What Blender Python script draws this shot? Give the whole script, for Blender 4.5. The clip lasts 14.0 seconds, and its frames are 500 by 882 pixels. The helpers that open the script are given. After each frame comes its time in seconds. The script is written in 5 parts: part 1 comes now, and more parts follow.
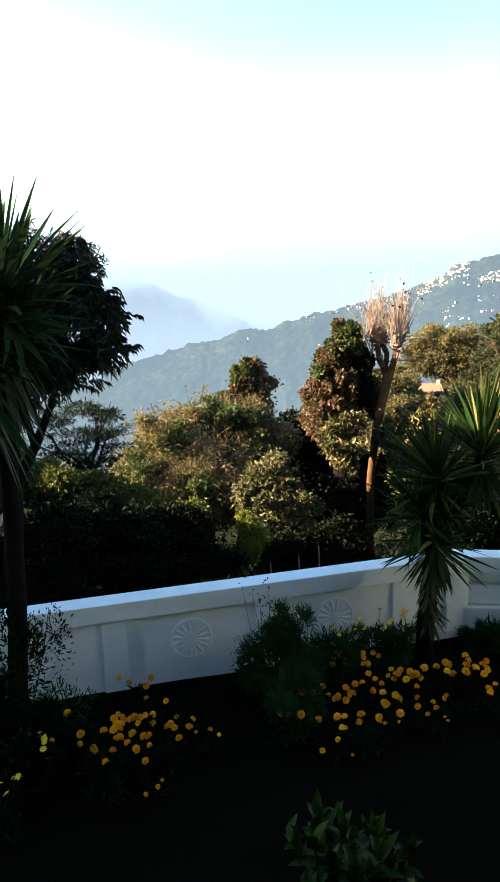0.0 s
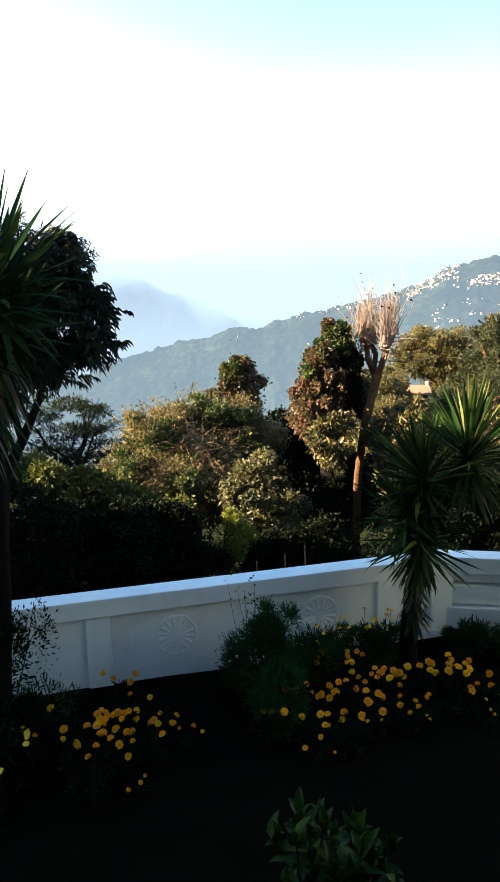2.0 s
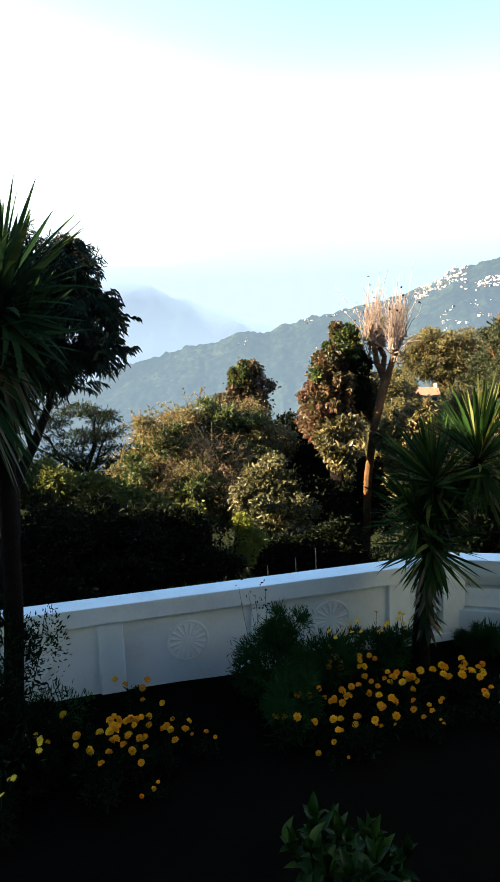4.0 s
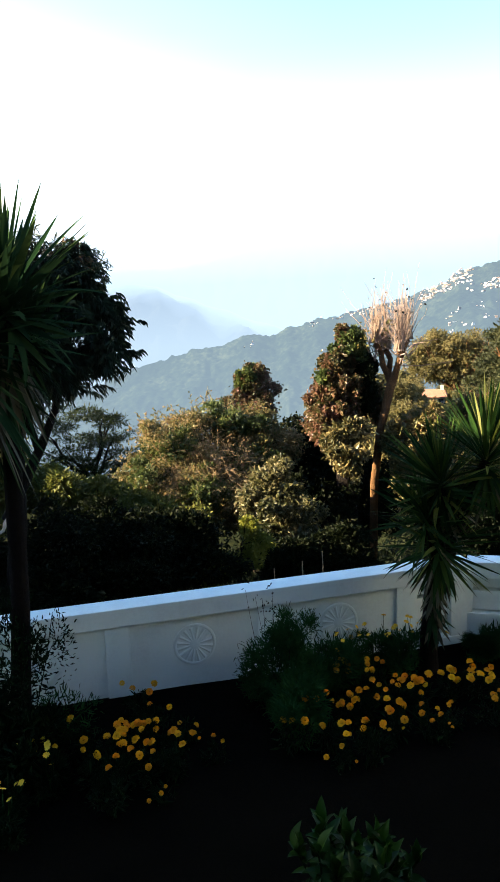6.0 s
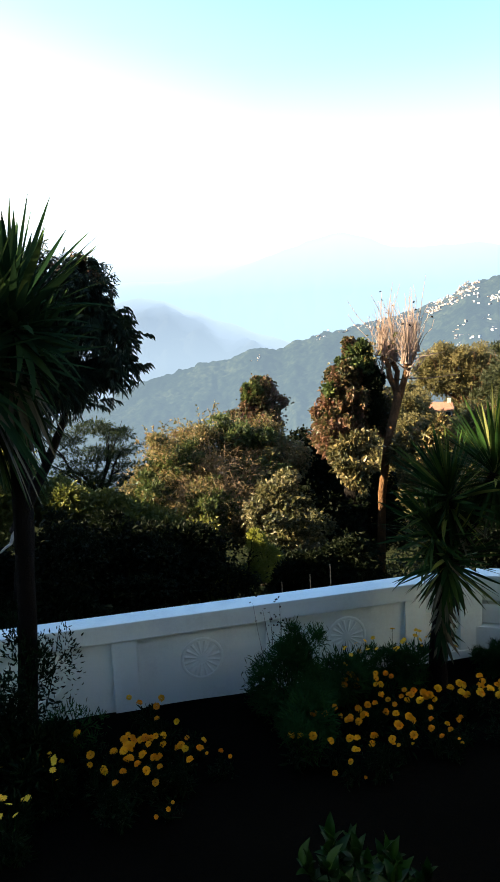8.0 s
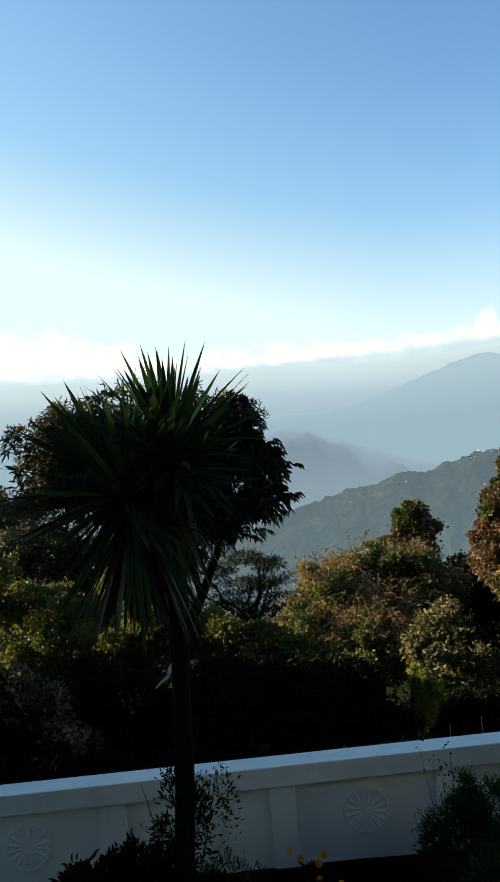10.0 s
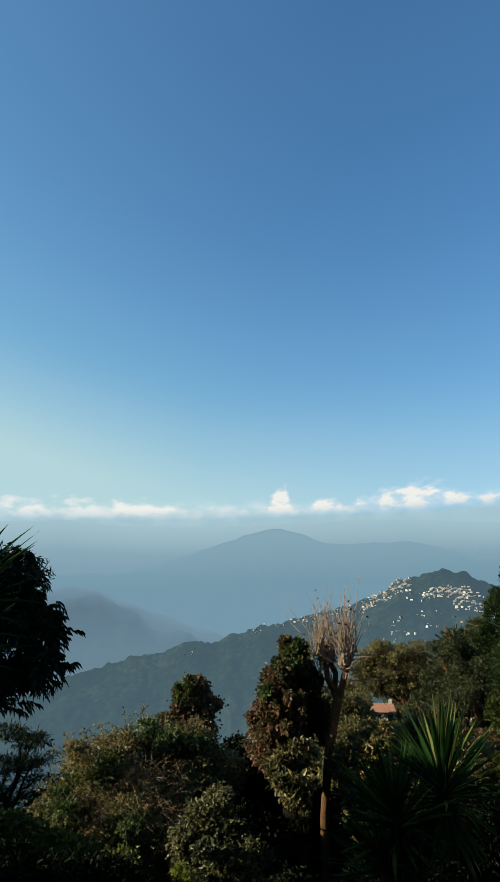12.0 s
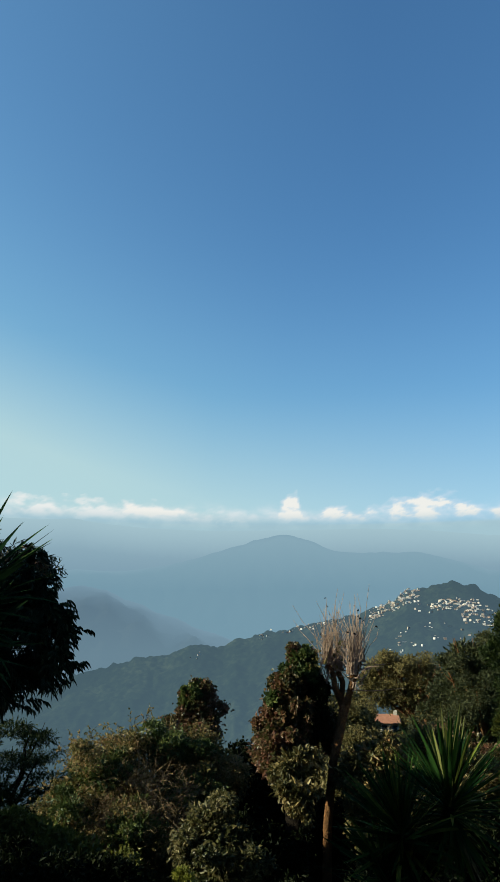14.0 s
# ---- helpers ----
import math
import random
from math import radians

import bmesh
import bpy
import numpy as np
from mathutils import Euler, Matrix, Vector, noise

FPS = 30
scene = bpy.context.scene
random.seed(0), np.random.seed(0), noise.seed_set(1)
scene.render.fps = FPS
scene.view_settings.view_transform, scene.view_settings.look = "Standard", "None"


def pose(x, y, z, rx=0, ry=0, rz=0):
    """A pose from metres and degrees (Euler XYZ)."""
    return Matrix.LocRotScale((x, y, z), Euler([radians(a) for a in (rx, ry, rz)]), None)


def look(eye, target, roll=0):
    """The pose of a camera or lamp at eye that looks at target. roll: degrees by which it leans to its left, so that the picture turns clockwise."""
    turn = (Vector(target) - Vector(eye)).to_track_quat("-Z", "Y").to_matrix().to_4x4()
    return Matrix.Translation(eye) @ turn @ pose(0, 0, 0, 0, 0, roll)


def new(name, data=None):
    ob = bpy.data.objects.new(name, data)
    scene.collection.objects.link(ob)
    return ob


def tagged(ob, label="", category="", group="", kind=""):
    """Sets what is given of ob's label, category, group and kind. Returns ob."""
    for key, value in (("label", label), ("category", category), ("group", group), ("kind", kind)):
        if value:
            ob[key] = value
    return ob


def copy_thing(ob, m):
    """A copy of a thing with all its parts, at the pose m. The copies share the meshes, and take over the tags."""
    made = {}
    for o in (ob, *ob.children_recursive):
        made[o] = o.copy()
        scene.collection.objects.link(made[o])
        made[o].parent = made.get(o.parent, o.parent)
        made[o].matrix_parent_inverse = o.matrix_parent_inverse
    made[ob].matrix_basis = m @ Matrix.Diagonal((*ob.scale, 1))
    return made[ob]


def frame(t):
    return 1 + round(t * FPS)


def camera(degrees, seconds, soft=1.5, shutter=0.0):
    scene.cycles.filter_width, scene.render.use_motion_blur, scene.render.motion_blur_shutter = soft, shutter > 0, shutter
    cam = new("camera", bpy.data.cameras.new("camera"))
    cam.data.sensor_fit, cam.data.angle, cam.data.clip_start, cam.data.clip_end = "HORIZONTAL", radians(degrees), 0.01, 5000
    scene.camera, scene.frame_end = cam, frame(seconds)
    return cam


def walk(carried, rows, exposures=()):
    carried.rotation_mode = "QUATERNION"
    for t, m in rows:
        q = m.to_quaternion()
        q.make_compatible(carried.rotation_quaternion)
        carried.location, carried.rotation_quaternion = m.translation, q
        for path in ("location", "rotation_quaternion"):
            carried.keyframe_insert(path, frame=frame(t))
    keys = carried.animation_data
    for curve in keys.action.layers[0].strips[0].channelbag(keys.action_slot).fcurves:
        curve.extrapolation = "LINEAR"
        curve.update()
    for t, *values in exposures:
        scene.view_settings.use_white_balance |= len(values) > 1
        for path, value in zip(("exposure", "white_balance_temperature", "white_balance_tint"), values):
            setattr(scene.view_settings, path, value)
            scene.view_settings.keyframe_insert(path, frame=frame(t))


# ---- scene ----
# ---- camera: a phone held on an upper balcony, turning almost on the spot ----
EYE_Z = 4.0
cam = camera(39.05, 14.0, soft=1.6)
PATH = [
    (0.00, 0.002, 0.001, 0.005, 0.64, -9.69, 2.32), (0.50, 0.003, 0.004, -0.005, 0.28, -10.16, 1.61),
    (1.00, 0.002, -0.002, -0.013, -0.02, -9.99, 1.47), (1.50, 0.008, -0.009, -0.001, -0.04, -9.93, 1.43),
    (2.00, 0.006, -0.016, 0.000, -0.15, -9.83, 1.28), (2.50, 0.005, -0.008, -0.006, -0.14, -9.79, 1.50),
    (3.00, 0.002, -0.010, -0.003, 0.19, -9.72, 1.67), (5.50, -0.004, -0.003, 0.003, 0.67, -9.21, 2.34),
    (6.00, 0.001, 0.002, -0.001, 0.91, -9.21, 2.38), (6.50, 0.001, 0.001, -0.004, 0.91, -9.14, 2.43),
    (7.00, 0.002, 0.004, -0.001, 0.84, -9.06, 2.53), (7.20, 0.002, 0.004, -0.001, 0.93, -8.94, 2.56),
    (9.30, -0.036, 0.021, -0.017, 7.34, -0.93, 1.93), (9.50, -0.045, 0.028, -0.014, 10.52, 1.03, 1.05),
    (10.00, -0.035, 0.011, 0.008, 13.28, 2.98, 5.18), (10.50, -0.022, 0.029, 0.022, 10.78, 6.26, 3.85),
    (11.00, -0.022, 0.033, 0.039, 5.04, 8.95, 3.20), (11.50, -0.017, 0.010, 0.050, -1.37, 14.33, 1.11),
    (12.00, 0.003, -0.014, 0.071, -3.65, 15.10, 1.52), (12.50, -0.001, -0.020, 0.073, -5.36, 16.29, 0.24),
    (13.00, -0.014, -0.027, 0.074, -5.95, 16.39, -0.83), (13.50, -0.018, -0.029, 0.076, -6.30, 15.99, -0.52),
    (14.00, -0.036, -0.022, 0.074, -3.17, 15.51, -0.49)]
EXPOSURES = [(0.0, 3.35, 6950, 8), (7.2, 3.35, 6950, 8), (8.4, 3.02, 7000, 7), (9.3, 2.60, 7050, 5), (9.7, 2.27, 7100, 3), (10.5, 1.86, 7000, -2), (11.1, 1.50, 6400, -6), (12.0, 1.44, 6050, -9), (14.0, 1.44, 6050, -9)]
walk(cam, [(t, pose(x, y, EYE_Z + z, 90 + p, r, w)) for t, x, y, z, w, p, r in PATH], EXPOSURES)

# ---- world and sun ----
SUN_LEFT, SUN_UP = 92.0, 21.0
world = bpy.data.worlds.new("world")
scene.world = world
world.use_nodes = True
wn = world.node_tree.nodes
sky = wn.new("ShaderNodeTexSky")
sky.sky_type, sky.sun_disc = "NISHITA", False
sky.sun_elevation, sky.sun_rotation = radians(SUN_UP), radians(-SUN_LEFT)
sky.altitude, sky.air_density, sky.dust_density, sky.ozone_density = 1500, 1.15, 1.8, 5.5
wn["Background"].inputs["Strength"].default_value = 0.07
world.node_tree.links.new(sky.outputs["Color"], wn["Background"].inputs["Color"])
sun = new("sun", bpy.data.lights.new("sun", "SUN"))
sun.data.energy, sun.data.angle, sun.data.color = 5.0, radians(0.5), (1.0, 0.84, 0.62)
sun_from = Vector((-math.sin(radians(SUN_LEFT)) * math.cos(radians(SUN_UP)), math.cos(radians(SUN_LEFT)) * math.cos(radians(SUN_UP)), math.sin(radians(SUN_UP))))
sun.matrix_world = look(sun_from * 50, (0, 0, 0))

rng = np.random.default_rng(7)


# ---- materials ----
AIR = 0.43  # strength of the haze glow painted into the distant land and clouds


def material(name, rough=0.7, metal=0.0, spec=0.3):
    m = bpy.data.materials.new(name)
    m.use_nodes = True
    b = m.node_tree.nodes["Principled BSDF"]
    b.inputs["Roughness"].default_value, b.inputs["Metallic"].default_value = rough, metal
    b.inputs["Specular IOR Level"].default_value = spec
    return m, m.node_tree.nodes, m.node_tree.links, b


def ramp(nodes, stops):
    r = nodes.new("ShaderNodeValToRGB")
    while len(r.color_ramp.elements) < len(stops):
        r.color_ramp.elements.new(0.5)
    for e, (p, c) in zip(r.color_ramp.elements, stops):
        e.position, e.color = p, (*c, 1)
    return r


def noise_at(nodes, links, scale, detail=4.0, rough=0.6, coords="Object"):
    tc, n = nodes.new("ShaderNodeTexCoord"), nodes.new("ShaderNodeTexNoise")
    n.inputs["Scale"].default_value, n.inputs["Detail"].default_value, n.inputs["Roughness"].default_value = scale, detail, rough
    links.new(tc.outputs[coords], n.inputs["Vector"])
    return n


def surface(name, stops, scale, fine=None, bump=0.3, rough=0.8, spec=0.3, fine_mix=0.35, dist=0.02):
    """Two scales of noise in the colour, and a bump from the fine one."""
    m, n, l, b = material(name, rough, 0, spec)
    big = noise_at(n, l, scale)
    small = noise_at(n, l, fine or scale * 9, 6.0, 0.7)
    mix = n.new("ShaderNodeMix")
    mix.inputs[0].default_value = fine_mix
    l.new(big.outputs["Fac"], mix.inputs[2])
    l.new(small.outputs["Fac"], mix.inputs[3])
    r = ramp(n, stops)
    l.new(mix.outputs[0], r.inputs[0])
    l.new(r.outputs[0], b.inputs["Base Color"])
    bp = n.new("ShaderNodeBump")
    bp.inputs["Strength"].default_value, bp.inputs["Distance"].default_value = bump, dist
    l.new(small.outputs["Fac"], bp.inputs["Height"])
    l.new(bp.outputs[0], b.inputs["Normal"])
    return m


def leaf_material(name, stops, rough=0.5, through_light=0.25, by_object=False, spec=0.3, patch=0.0):
    """Leaves that differ one by one and in patches, and let some light through."""
    m, n, l, b = material(name, rough, 0, spec)
    r = ramp(n, stops)
    src = n.new("ShaderNodeObjectInfo").outputs["Random"] if by_object else n.new("ShaderNodeNewGeometry").outputs["Random Per Island"]
    if patch:
        nz = noise_at(n, l, patch, 2.0)
        mix = n.new("ShaderNodeMix")
        mix.inputs[0].default_value = 0.5
        stretch = n.new("ShaderNodeMapRange")
        stretch.inputs[1].default_value, stretch.inputs[2].default_value = 0.3, 0.7
        l.new(nz.outputs["Fac"], stretch.inputs[0])
        l.new(src, mix.inputs[2])
        l.new(stretch.outputs[0], mix.inputs[3])
        src = mix.outputs[0]
    l.new(src, r.inputs[0])
    l.new(r.outputs[0], b.inputs["Base Color"])
    t = n.new("ShaderNodeBsdfTranslucent")
    l.new(r.outputs[0], t.inputs["Color"])
    ms = n.new("ShaderNodeMixShader")
    ms.inputs[0].default_value = through_light
    l.new(b.outputs[0], ms.inputs[1])
    l.new(t.outputs[0], ms.inputs[2])
    l.new(ms.outputs[0], n["Material Output"].inputs["Surface"])
    return m


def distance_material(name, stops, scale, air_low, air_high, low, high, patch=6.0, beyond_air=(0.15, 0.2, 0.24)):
    """Distant land: its own woods and fields, with the bluish air before it painted in as emission; low and high are
    (height, share of air).
    """
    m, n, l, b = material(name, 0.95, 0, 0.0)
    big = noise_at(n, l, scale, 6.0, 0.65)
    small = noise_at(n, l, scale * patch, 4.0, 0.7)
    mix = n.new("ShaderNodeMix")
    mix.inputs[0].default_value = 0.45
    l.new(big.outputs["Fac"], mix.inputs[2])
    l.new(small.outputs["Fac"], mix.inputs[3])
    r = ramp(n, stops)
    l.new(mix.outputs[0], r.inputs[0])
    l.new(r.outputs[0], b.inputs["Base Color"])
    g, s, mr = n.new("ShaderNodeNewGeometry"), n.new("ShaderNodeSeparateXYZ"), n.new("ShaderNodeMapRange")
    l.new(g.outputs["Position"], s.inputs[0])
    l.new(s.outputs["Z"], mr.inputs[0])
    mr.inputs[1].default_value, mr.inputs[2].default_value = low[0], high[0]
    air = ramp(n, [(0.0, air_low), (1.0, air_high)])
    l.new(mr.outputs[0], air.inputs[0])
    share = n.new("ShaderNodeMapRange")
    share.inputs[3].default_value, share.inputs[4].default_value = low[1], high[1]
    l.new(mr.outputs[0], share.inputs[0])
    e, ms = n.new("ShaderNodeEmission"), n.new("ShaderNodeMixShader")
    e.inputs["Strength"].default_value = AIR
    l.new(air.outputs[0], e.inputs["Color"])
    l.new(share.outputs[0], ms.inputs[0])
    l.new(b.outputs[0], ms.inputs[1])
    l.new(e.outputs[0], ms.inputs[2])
    # the crest blends into a painted mist colour where fade is high
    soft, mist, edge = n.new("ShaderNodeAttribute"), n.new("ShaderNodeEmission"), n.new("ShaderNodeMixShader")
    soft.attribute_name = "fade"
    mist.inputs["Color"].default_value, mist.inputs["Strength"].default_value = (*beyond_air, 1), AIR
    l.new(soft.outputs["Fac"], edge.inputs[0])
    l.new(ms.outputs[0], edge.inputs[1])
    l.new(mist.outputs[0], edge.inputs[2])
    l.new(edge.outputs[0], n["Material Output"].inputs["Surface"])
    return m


M_PAINT = surface("white_wall_paint", [(0.25, (0.4698, 0.5418, 0.5248)), (0.5, (0.6090, 0.6966, 0.6683)), (0.8, (0.6699, 0.7396, 0.7093))], 1.6, 30, 0.2, 0.65, 0.3, 0.35, 0.006)
M_HOUSE = surface("house_plaster", [(0.3, (0.17, 0.185, 0.19)), (0.7, (0.24, 0.255, 0.26))], 0.8, 14, 0.2, 0.85)
# both grounds darker than real earth, the deep shade put into the colour
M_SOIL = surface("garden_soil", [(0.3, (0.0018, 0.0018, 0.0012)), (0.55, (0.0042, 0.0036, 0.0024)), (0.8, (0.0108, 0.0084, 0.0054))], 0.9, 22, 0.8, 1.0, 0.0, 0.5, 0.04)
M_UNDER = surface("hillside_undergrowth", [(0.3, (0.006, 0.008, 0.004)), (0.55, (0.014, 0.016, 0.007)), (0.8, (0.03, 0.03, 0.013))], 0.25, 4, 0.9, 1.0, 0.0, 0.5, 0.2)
M_BARK = surface("red_brown_bark", [(0.3, (0.0414, 0.0212, 0.0093)), (0.6, (0.1121, 0.0561, 0.0238)), (0.8, (0.2105, 0.1184, 0.0527))], 5, 40, 1.0, 0.95, 0.1, 0.5, 0.04)
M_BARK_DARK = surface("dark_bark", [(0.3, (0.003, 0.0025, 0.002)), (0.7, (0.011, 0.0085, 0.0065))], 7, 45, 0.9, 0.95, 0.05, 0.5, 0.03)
M_TWIG = surface("pale_twig", [(0.3, (0.10, 0.068, 0.038)), (0.7, (0.25, 0.175, 0.10))], 6, 50, 0.3, 0.85, 0.1)
M_TWIG_PALE = surface("pinkish_twig", [(0.3, (0.12, 0.082, 0.06)), (0.7, (0.25, 0.18, 0.14))], 6, 50, 0.3, 0.85, 0.1)
M_CUT = surface("barked_pale_wood", [(0.3, (0.272, 0.218, 0.170)), (0.7, (0.449, 0.381, 0.306))], 12, 60, 0.3, 0.8)
M_PALM = leaf_material("sword_leaf", [(0.0, (0.0072, 0.0192, 0.0084)), (0.6, (0.0144, 0.033, 0.0132)), (1.0, (0.03, 0.051, 0.0156))], 0.7, 0.12, True, 0.0)
M_PALM_LIGHT = leaf_material("green_sword_leaf", [(0.0, (0.0051, 0.0163, 0.0041)), (0.6, (0.0126, 0.0314, 0.0068)), (0.88, (0.0314, 0.0534, 0.0100)), (1.0, (0.1130, 0.1193, 0.0227))], 0.65, 0.22, True, 0.02)
M_PALM_DRY = leaf_material("dry_sword_leaf", [(0.0, (0.025, 0.03, 0.014)), (1.0, (0.07, 0.06, 0.03))], 0.7, 0.2, True)
# yellow-white of sunlit blades put into the leaf colour
M_PALM_SUNLIT = leaf_material("sunlit_sword_leaf", [(0.0, (0.0490, 0.0638, 0.0140)), (1.0, (0.1400, 0.1425, 0.0420))], 0.6, 0.4, True)
M_GLOSSY = leaf_material("glossy_long_leaf", [(0.0, (0.0084, 0.0182, 0.0112)), (0.7, (0.021, 0.035, 0.0175)), (0.93, (0.035, 0.035, 0.0175)), (1.0, (0.112, 0.049, 0.0245))], 0.45, 0.12, False, 0.15, 0.8)
M_OLIVE = leaf_material("olive_leaf", [(0.0, (0.0136, 0.0185, 0.0060)), (0.3, (0.0542, 0.0553, 0.0178)), (0.55, (0.1356, 0.1092, 0.0373)), (0.78, (0.1967, 0.1239, 0.0559)), (1.0, (0.3526, 0.3099, 0.1639))], 0.5, 0.35, False, 0.2, 1.8)
# near-black green, with the hedges' shade put into the leaf colour
M_DEEP = leaf_material("shade_deep_green_leaf", [(0.0, (0.0024, 0.004, 0.0016)), (0.6, (0.0048, 0.008, 0.0024)), (0.93, (0.012, 0.0144, 0.0056)), (1.0, (0.0544, 0.0488, 0.0216))], 0.6, 0.2, False, 0.05, 1.2)
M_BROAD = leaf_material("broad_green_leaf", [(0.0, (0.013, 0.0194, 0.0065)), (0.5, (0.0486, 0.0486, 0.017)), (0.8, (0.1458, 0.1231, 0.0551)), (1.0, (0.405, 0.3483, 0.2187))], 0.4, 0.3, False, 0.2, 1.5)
M_YELLOW = leaf_material("yellow_green_leaf", [(0.0, (0.035, 0.0496, 0.0086)), (0.6, (0.0873, 0.0932, 0.0171)), (1.0, (0.1745, 0.1626, 0.041))], 0.5, 0.3, False, 0.2, 1.5)
M_SHOOT = leaf_material("dark_green_shoot", [(0.0, (0.0138, 0.0248, 0.0068)), (0.5, (0.0427, 0.0607, 0.0166)), (1.0, (0.1601, 0.1684, 0.0469))], 0.45, 0.3, False, 0.2, 1.8)
M_FERN = leaf_material("yellow_feathery_leaf", [(0.0, (0.0544, 0.0660, 0.0083)), (0.5, (0.1414, 0.1500, 0.0209)), (1.0, (0.2285, 0.2220, 0.0418))], 0.5, 0.4, False, 0.2, 1.5)
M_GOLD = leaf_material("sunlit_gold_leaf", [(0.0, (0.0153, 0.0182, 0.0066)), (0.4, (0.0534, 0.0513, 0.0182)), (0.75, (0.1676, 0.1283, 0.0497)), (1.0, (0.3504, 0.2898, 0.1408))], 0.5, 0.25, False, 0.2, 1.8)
M_IVY = leaf_material("reddish_creeper_leaf", [(0.0, (0.0097, 0.0136, 0.0048)), (0.28, (0.0329, 0.0349, 0.0116)), (0.5, (0.0795, 0.0562, 0.0232)), (0.75, (0.1385, 0.0629, 0.0407)), (1.0, (0.2636, 0.1714, 0.1124))], 0.45, 0.33, False, 0.25, 1.6)
M_DISTANT = leaf_material("far_tree_leaf", [(0.0, (0.0408, 0.0408, 0.0138)), (0.5, (0.1155, 0.0955, 0.0339)), (1.0, (0.1678, 0.1309, 0.0523))], 0.6, 0.38, False, 0.15, 0.4)
M_DISTANT_DARK = leaf_material("far_dark_leaf", [(0.0, (0.0136, 0.0192, 0.0088)), (0.5, (0.0352, 0.0408, 0.0144)), (1.0, (0.076, 0.0704, 0.0272))], 0.6, 0.35, False, 0.2, 0.4)
M_CONIFER = leaf_material("conifer_spray", [(0.0, (0.0036, 0.0079, 0.0022)), (0.5, (0.0125, 0.0207, 0.0043)), (1.0, (0.0389, 0.0495, 0.0108))], 0.6, 0.2, False, 0.1, 1.1)
M_CONIFER_LIGHT = leaf_material("light_conifer_spray", [(0.0, (0.0084, 0.012, 0.0024)), (0.5, (0.03, 0.0372, 0.0072)), (1.0, (0.084, 0.087, 0.018))], 0.6, 0.25, False, 0.1, 1.6)
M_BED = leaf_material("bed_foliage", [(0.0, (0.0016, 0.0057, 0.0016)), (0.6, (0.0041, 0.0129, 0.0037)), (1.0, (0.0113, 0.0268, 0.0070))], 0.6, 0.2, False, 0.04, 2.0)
M_FEATHER = leaf_material("feathery_foliage", [(0.0, (0.0072, 0.0340, 0.0119)), (0.6, (0.0168, 0.0578, 0.0173)), (1.0, (0.0420, 0.1020, 0.0270))], 0.7, 0.3, False, 0.0, 2.0)
M_PLANT = leaf_material("waxy_plant_leaf", [(0.0, (0.0043, 0.0202, 0.0020)), (0.7, (0.0090, 0.0353, 0.0028)), (1.0, (0.0252, 0.0554, 0.0032))], 0.5, 0.2, True, 0.12)
M_MARIGOLD = leaf_material("marigold_petal", [(0.0, (0.75, 0.28, 0.015)), (0.5, (0.82, 0.42, 0.02)), (1.0, (0.88, 0.55, 0.03))], 0.6, 0.25, True, 0.2)
M_DAISY = leaf_material("yellow_petal", [(0.0, (0.72, 0.40, 0.02)), (1.0, (0.82, 0.52, 0.03))], 0.6, 0.3, True, 0.2)
M_WHITE = leaf_material("white_petal", [(0.0, (0.70, 0.68, 0.66)), (1.0, (0.85, 0.83, 0.84))], 0.6, 0.3, True, 0.2)
M_RENDER = surface("cream_render", [(0.3, (0.272, 0.245, 0.204)), (0.7, (0.374, 0.340, 0.292))], 1.5, 18, 0.2, 0.85)
M_ROOF = surface("rust_red_roof", [(0.3, (0.1632, 0.0656, 0.0384)), (0.7, (0.2608, 0.1304, 0.0816))], 2, 20, 0.3, 0.7)
M_TOWN = leaf_material("town_walls", [(0.0, (0.1877, 0.1315, 0.1067)), (0.4, (0.3128, 0.2686, 0.2374)), (0.75, (0.4508, 0.425, 0.4066)), (1.0, (0.2254, 0.1628, 0.138))], 0.9, 0.0, True, 0.1)
M_TOWN_MASS = leaf_material("town_walls_mixed", [(0.0, (0.1877, 0.1315, 0.1067)), (0.5, (0.3257, 0.2815, 0.2502)), (1.0, (0.4508, 0.425, 0.4066))], 0.9, 0.0, False, 0.1)
M_TOWN_ROOF = leaf_material("town_roofs", [(0.0, (0.2131, 0.1261, 0.0997)), (0.5, (0.3059, 0.2796, 0.259)), (1.0, (0.4389, 0.4389, 0.4389))], 0.8, 0.0, True, 0.1)
M_PANE = material("dark_window_pane", 0.15, 0, 0.5)[0]
M_PANE.node_tree.nodes["Principled BSDF"].inputs["Base Color"].default_value = (0.03, 0.035, 0.04, 1)
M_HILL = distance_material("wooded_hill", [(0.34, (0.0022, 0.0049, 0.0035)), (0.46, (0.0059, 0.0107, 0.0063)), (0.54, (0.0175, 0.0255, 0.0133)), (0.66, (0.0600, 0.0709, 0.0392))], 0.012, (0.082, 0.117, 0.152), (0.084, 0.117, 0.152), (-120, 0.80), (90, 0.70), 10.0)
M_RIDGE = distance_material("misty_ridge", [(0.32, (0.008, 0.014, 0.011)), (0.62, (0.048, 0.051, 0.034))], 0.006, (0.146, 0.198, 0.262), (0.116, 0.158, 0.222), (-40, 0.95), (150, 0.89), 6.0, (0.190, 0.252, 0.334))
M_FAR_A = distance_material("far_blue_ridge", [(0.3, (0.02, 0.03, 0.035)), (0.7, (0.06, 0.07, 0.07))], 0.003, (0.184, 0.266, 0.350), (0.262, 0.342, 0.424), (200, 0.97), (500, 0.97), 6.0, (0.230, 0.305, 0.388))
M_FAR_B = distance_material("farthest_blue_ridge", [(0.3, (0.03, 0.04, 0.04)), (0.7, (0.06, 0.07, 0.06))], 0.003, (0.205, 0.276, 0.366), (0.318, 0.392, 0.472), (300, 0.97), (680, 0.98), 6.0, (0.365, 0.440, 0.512))


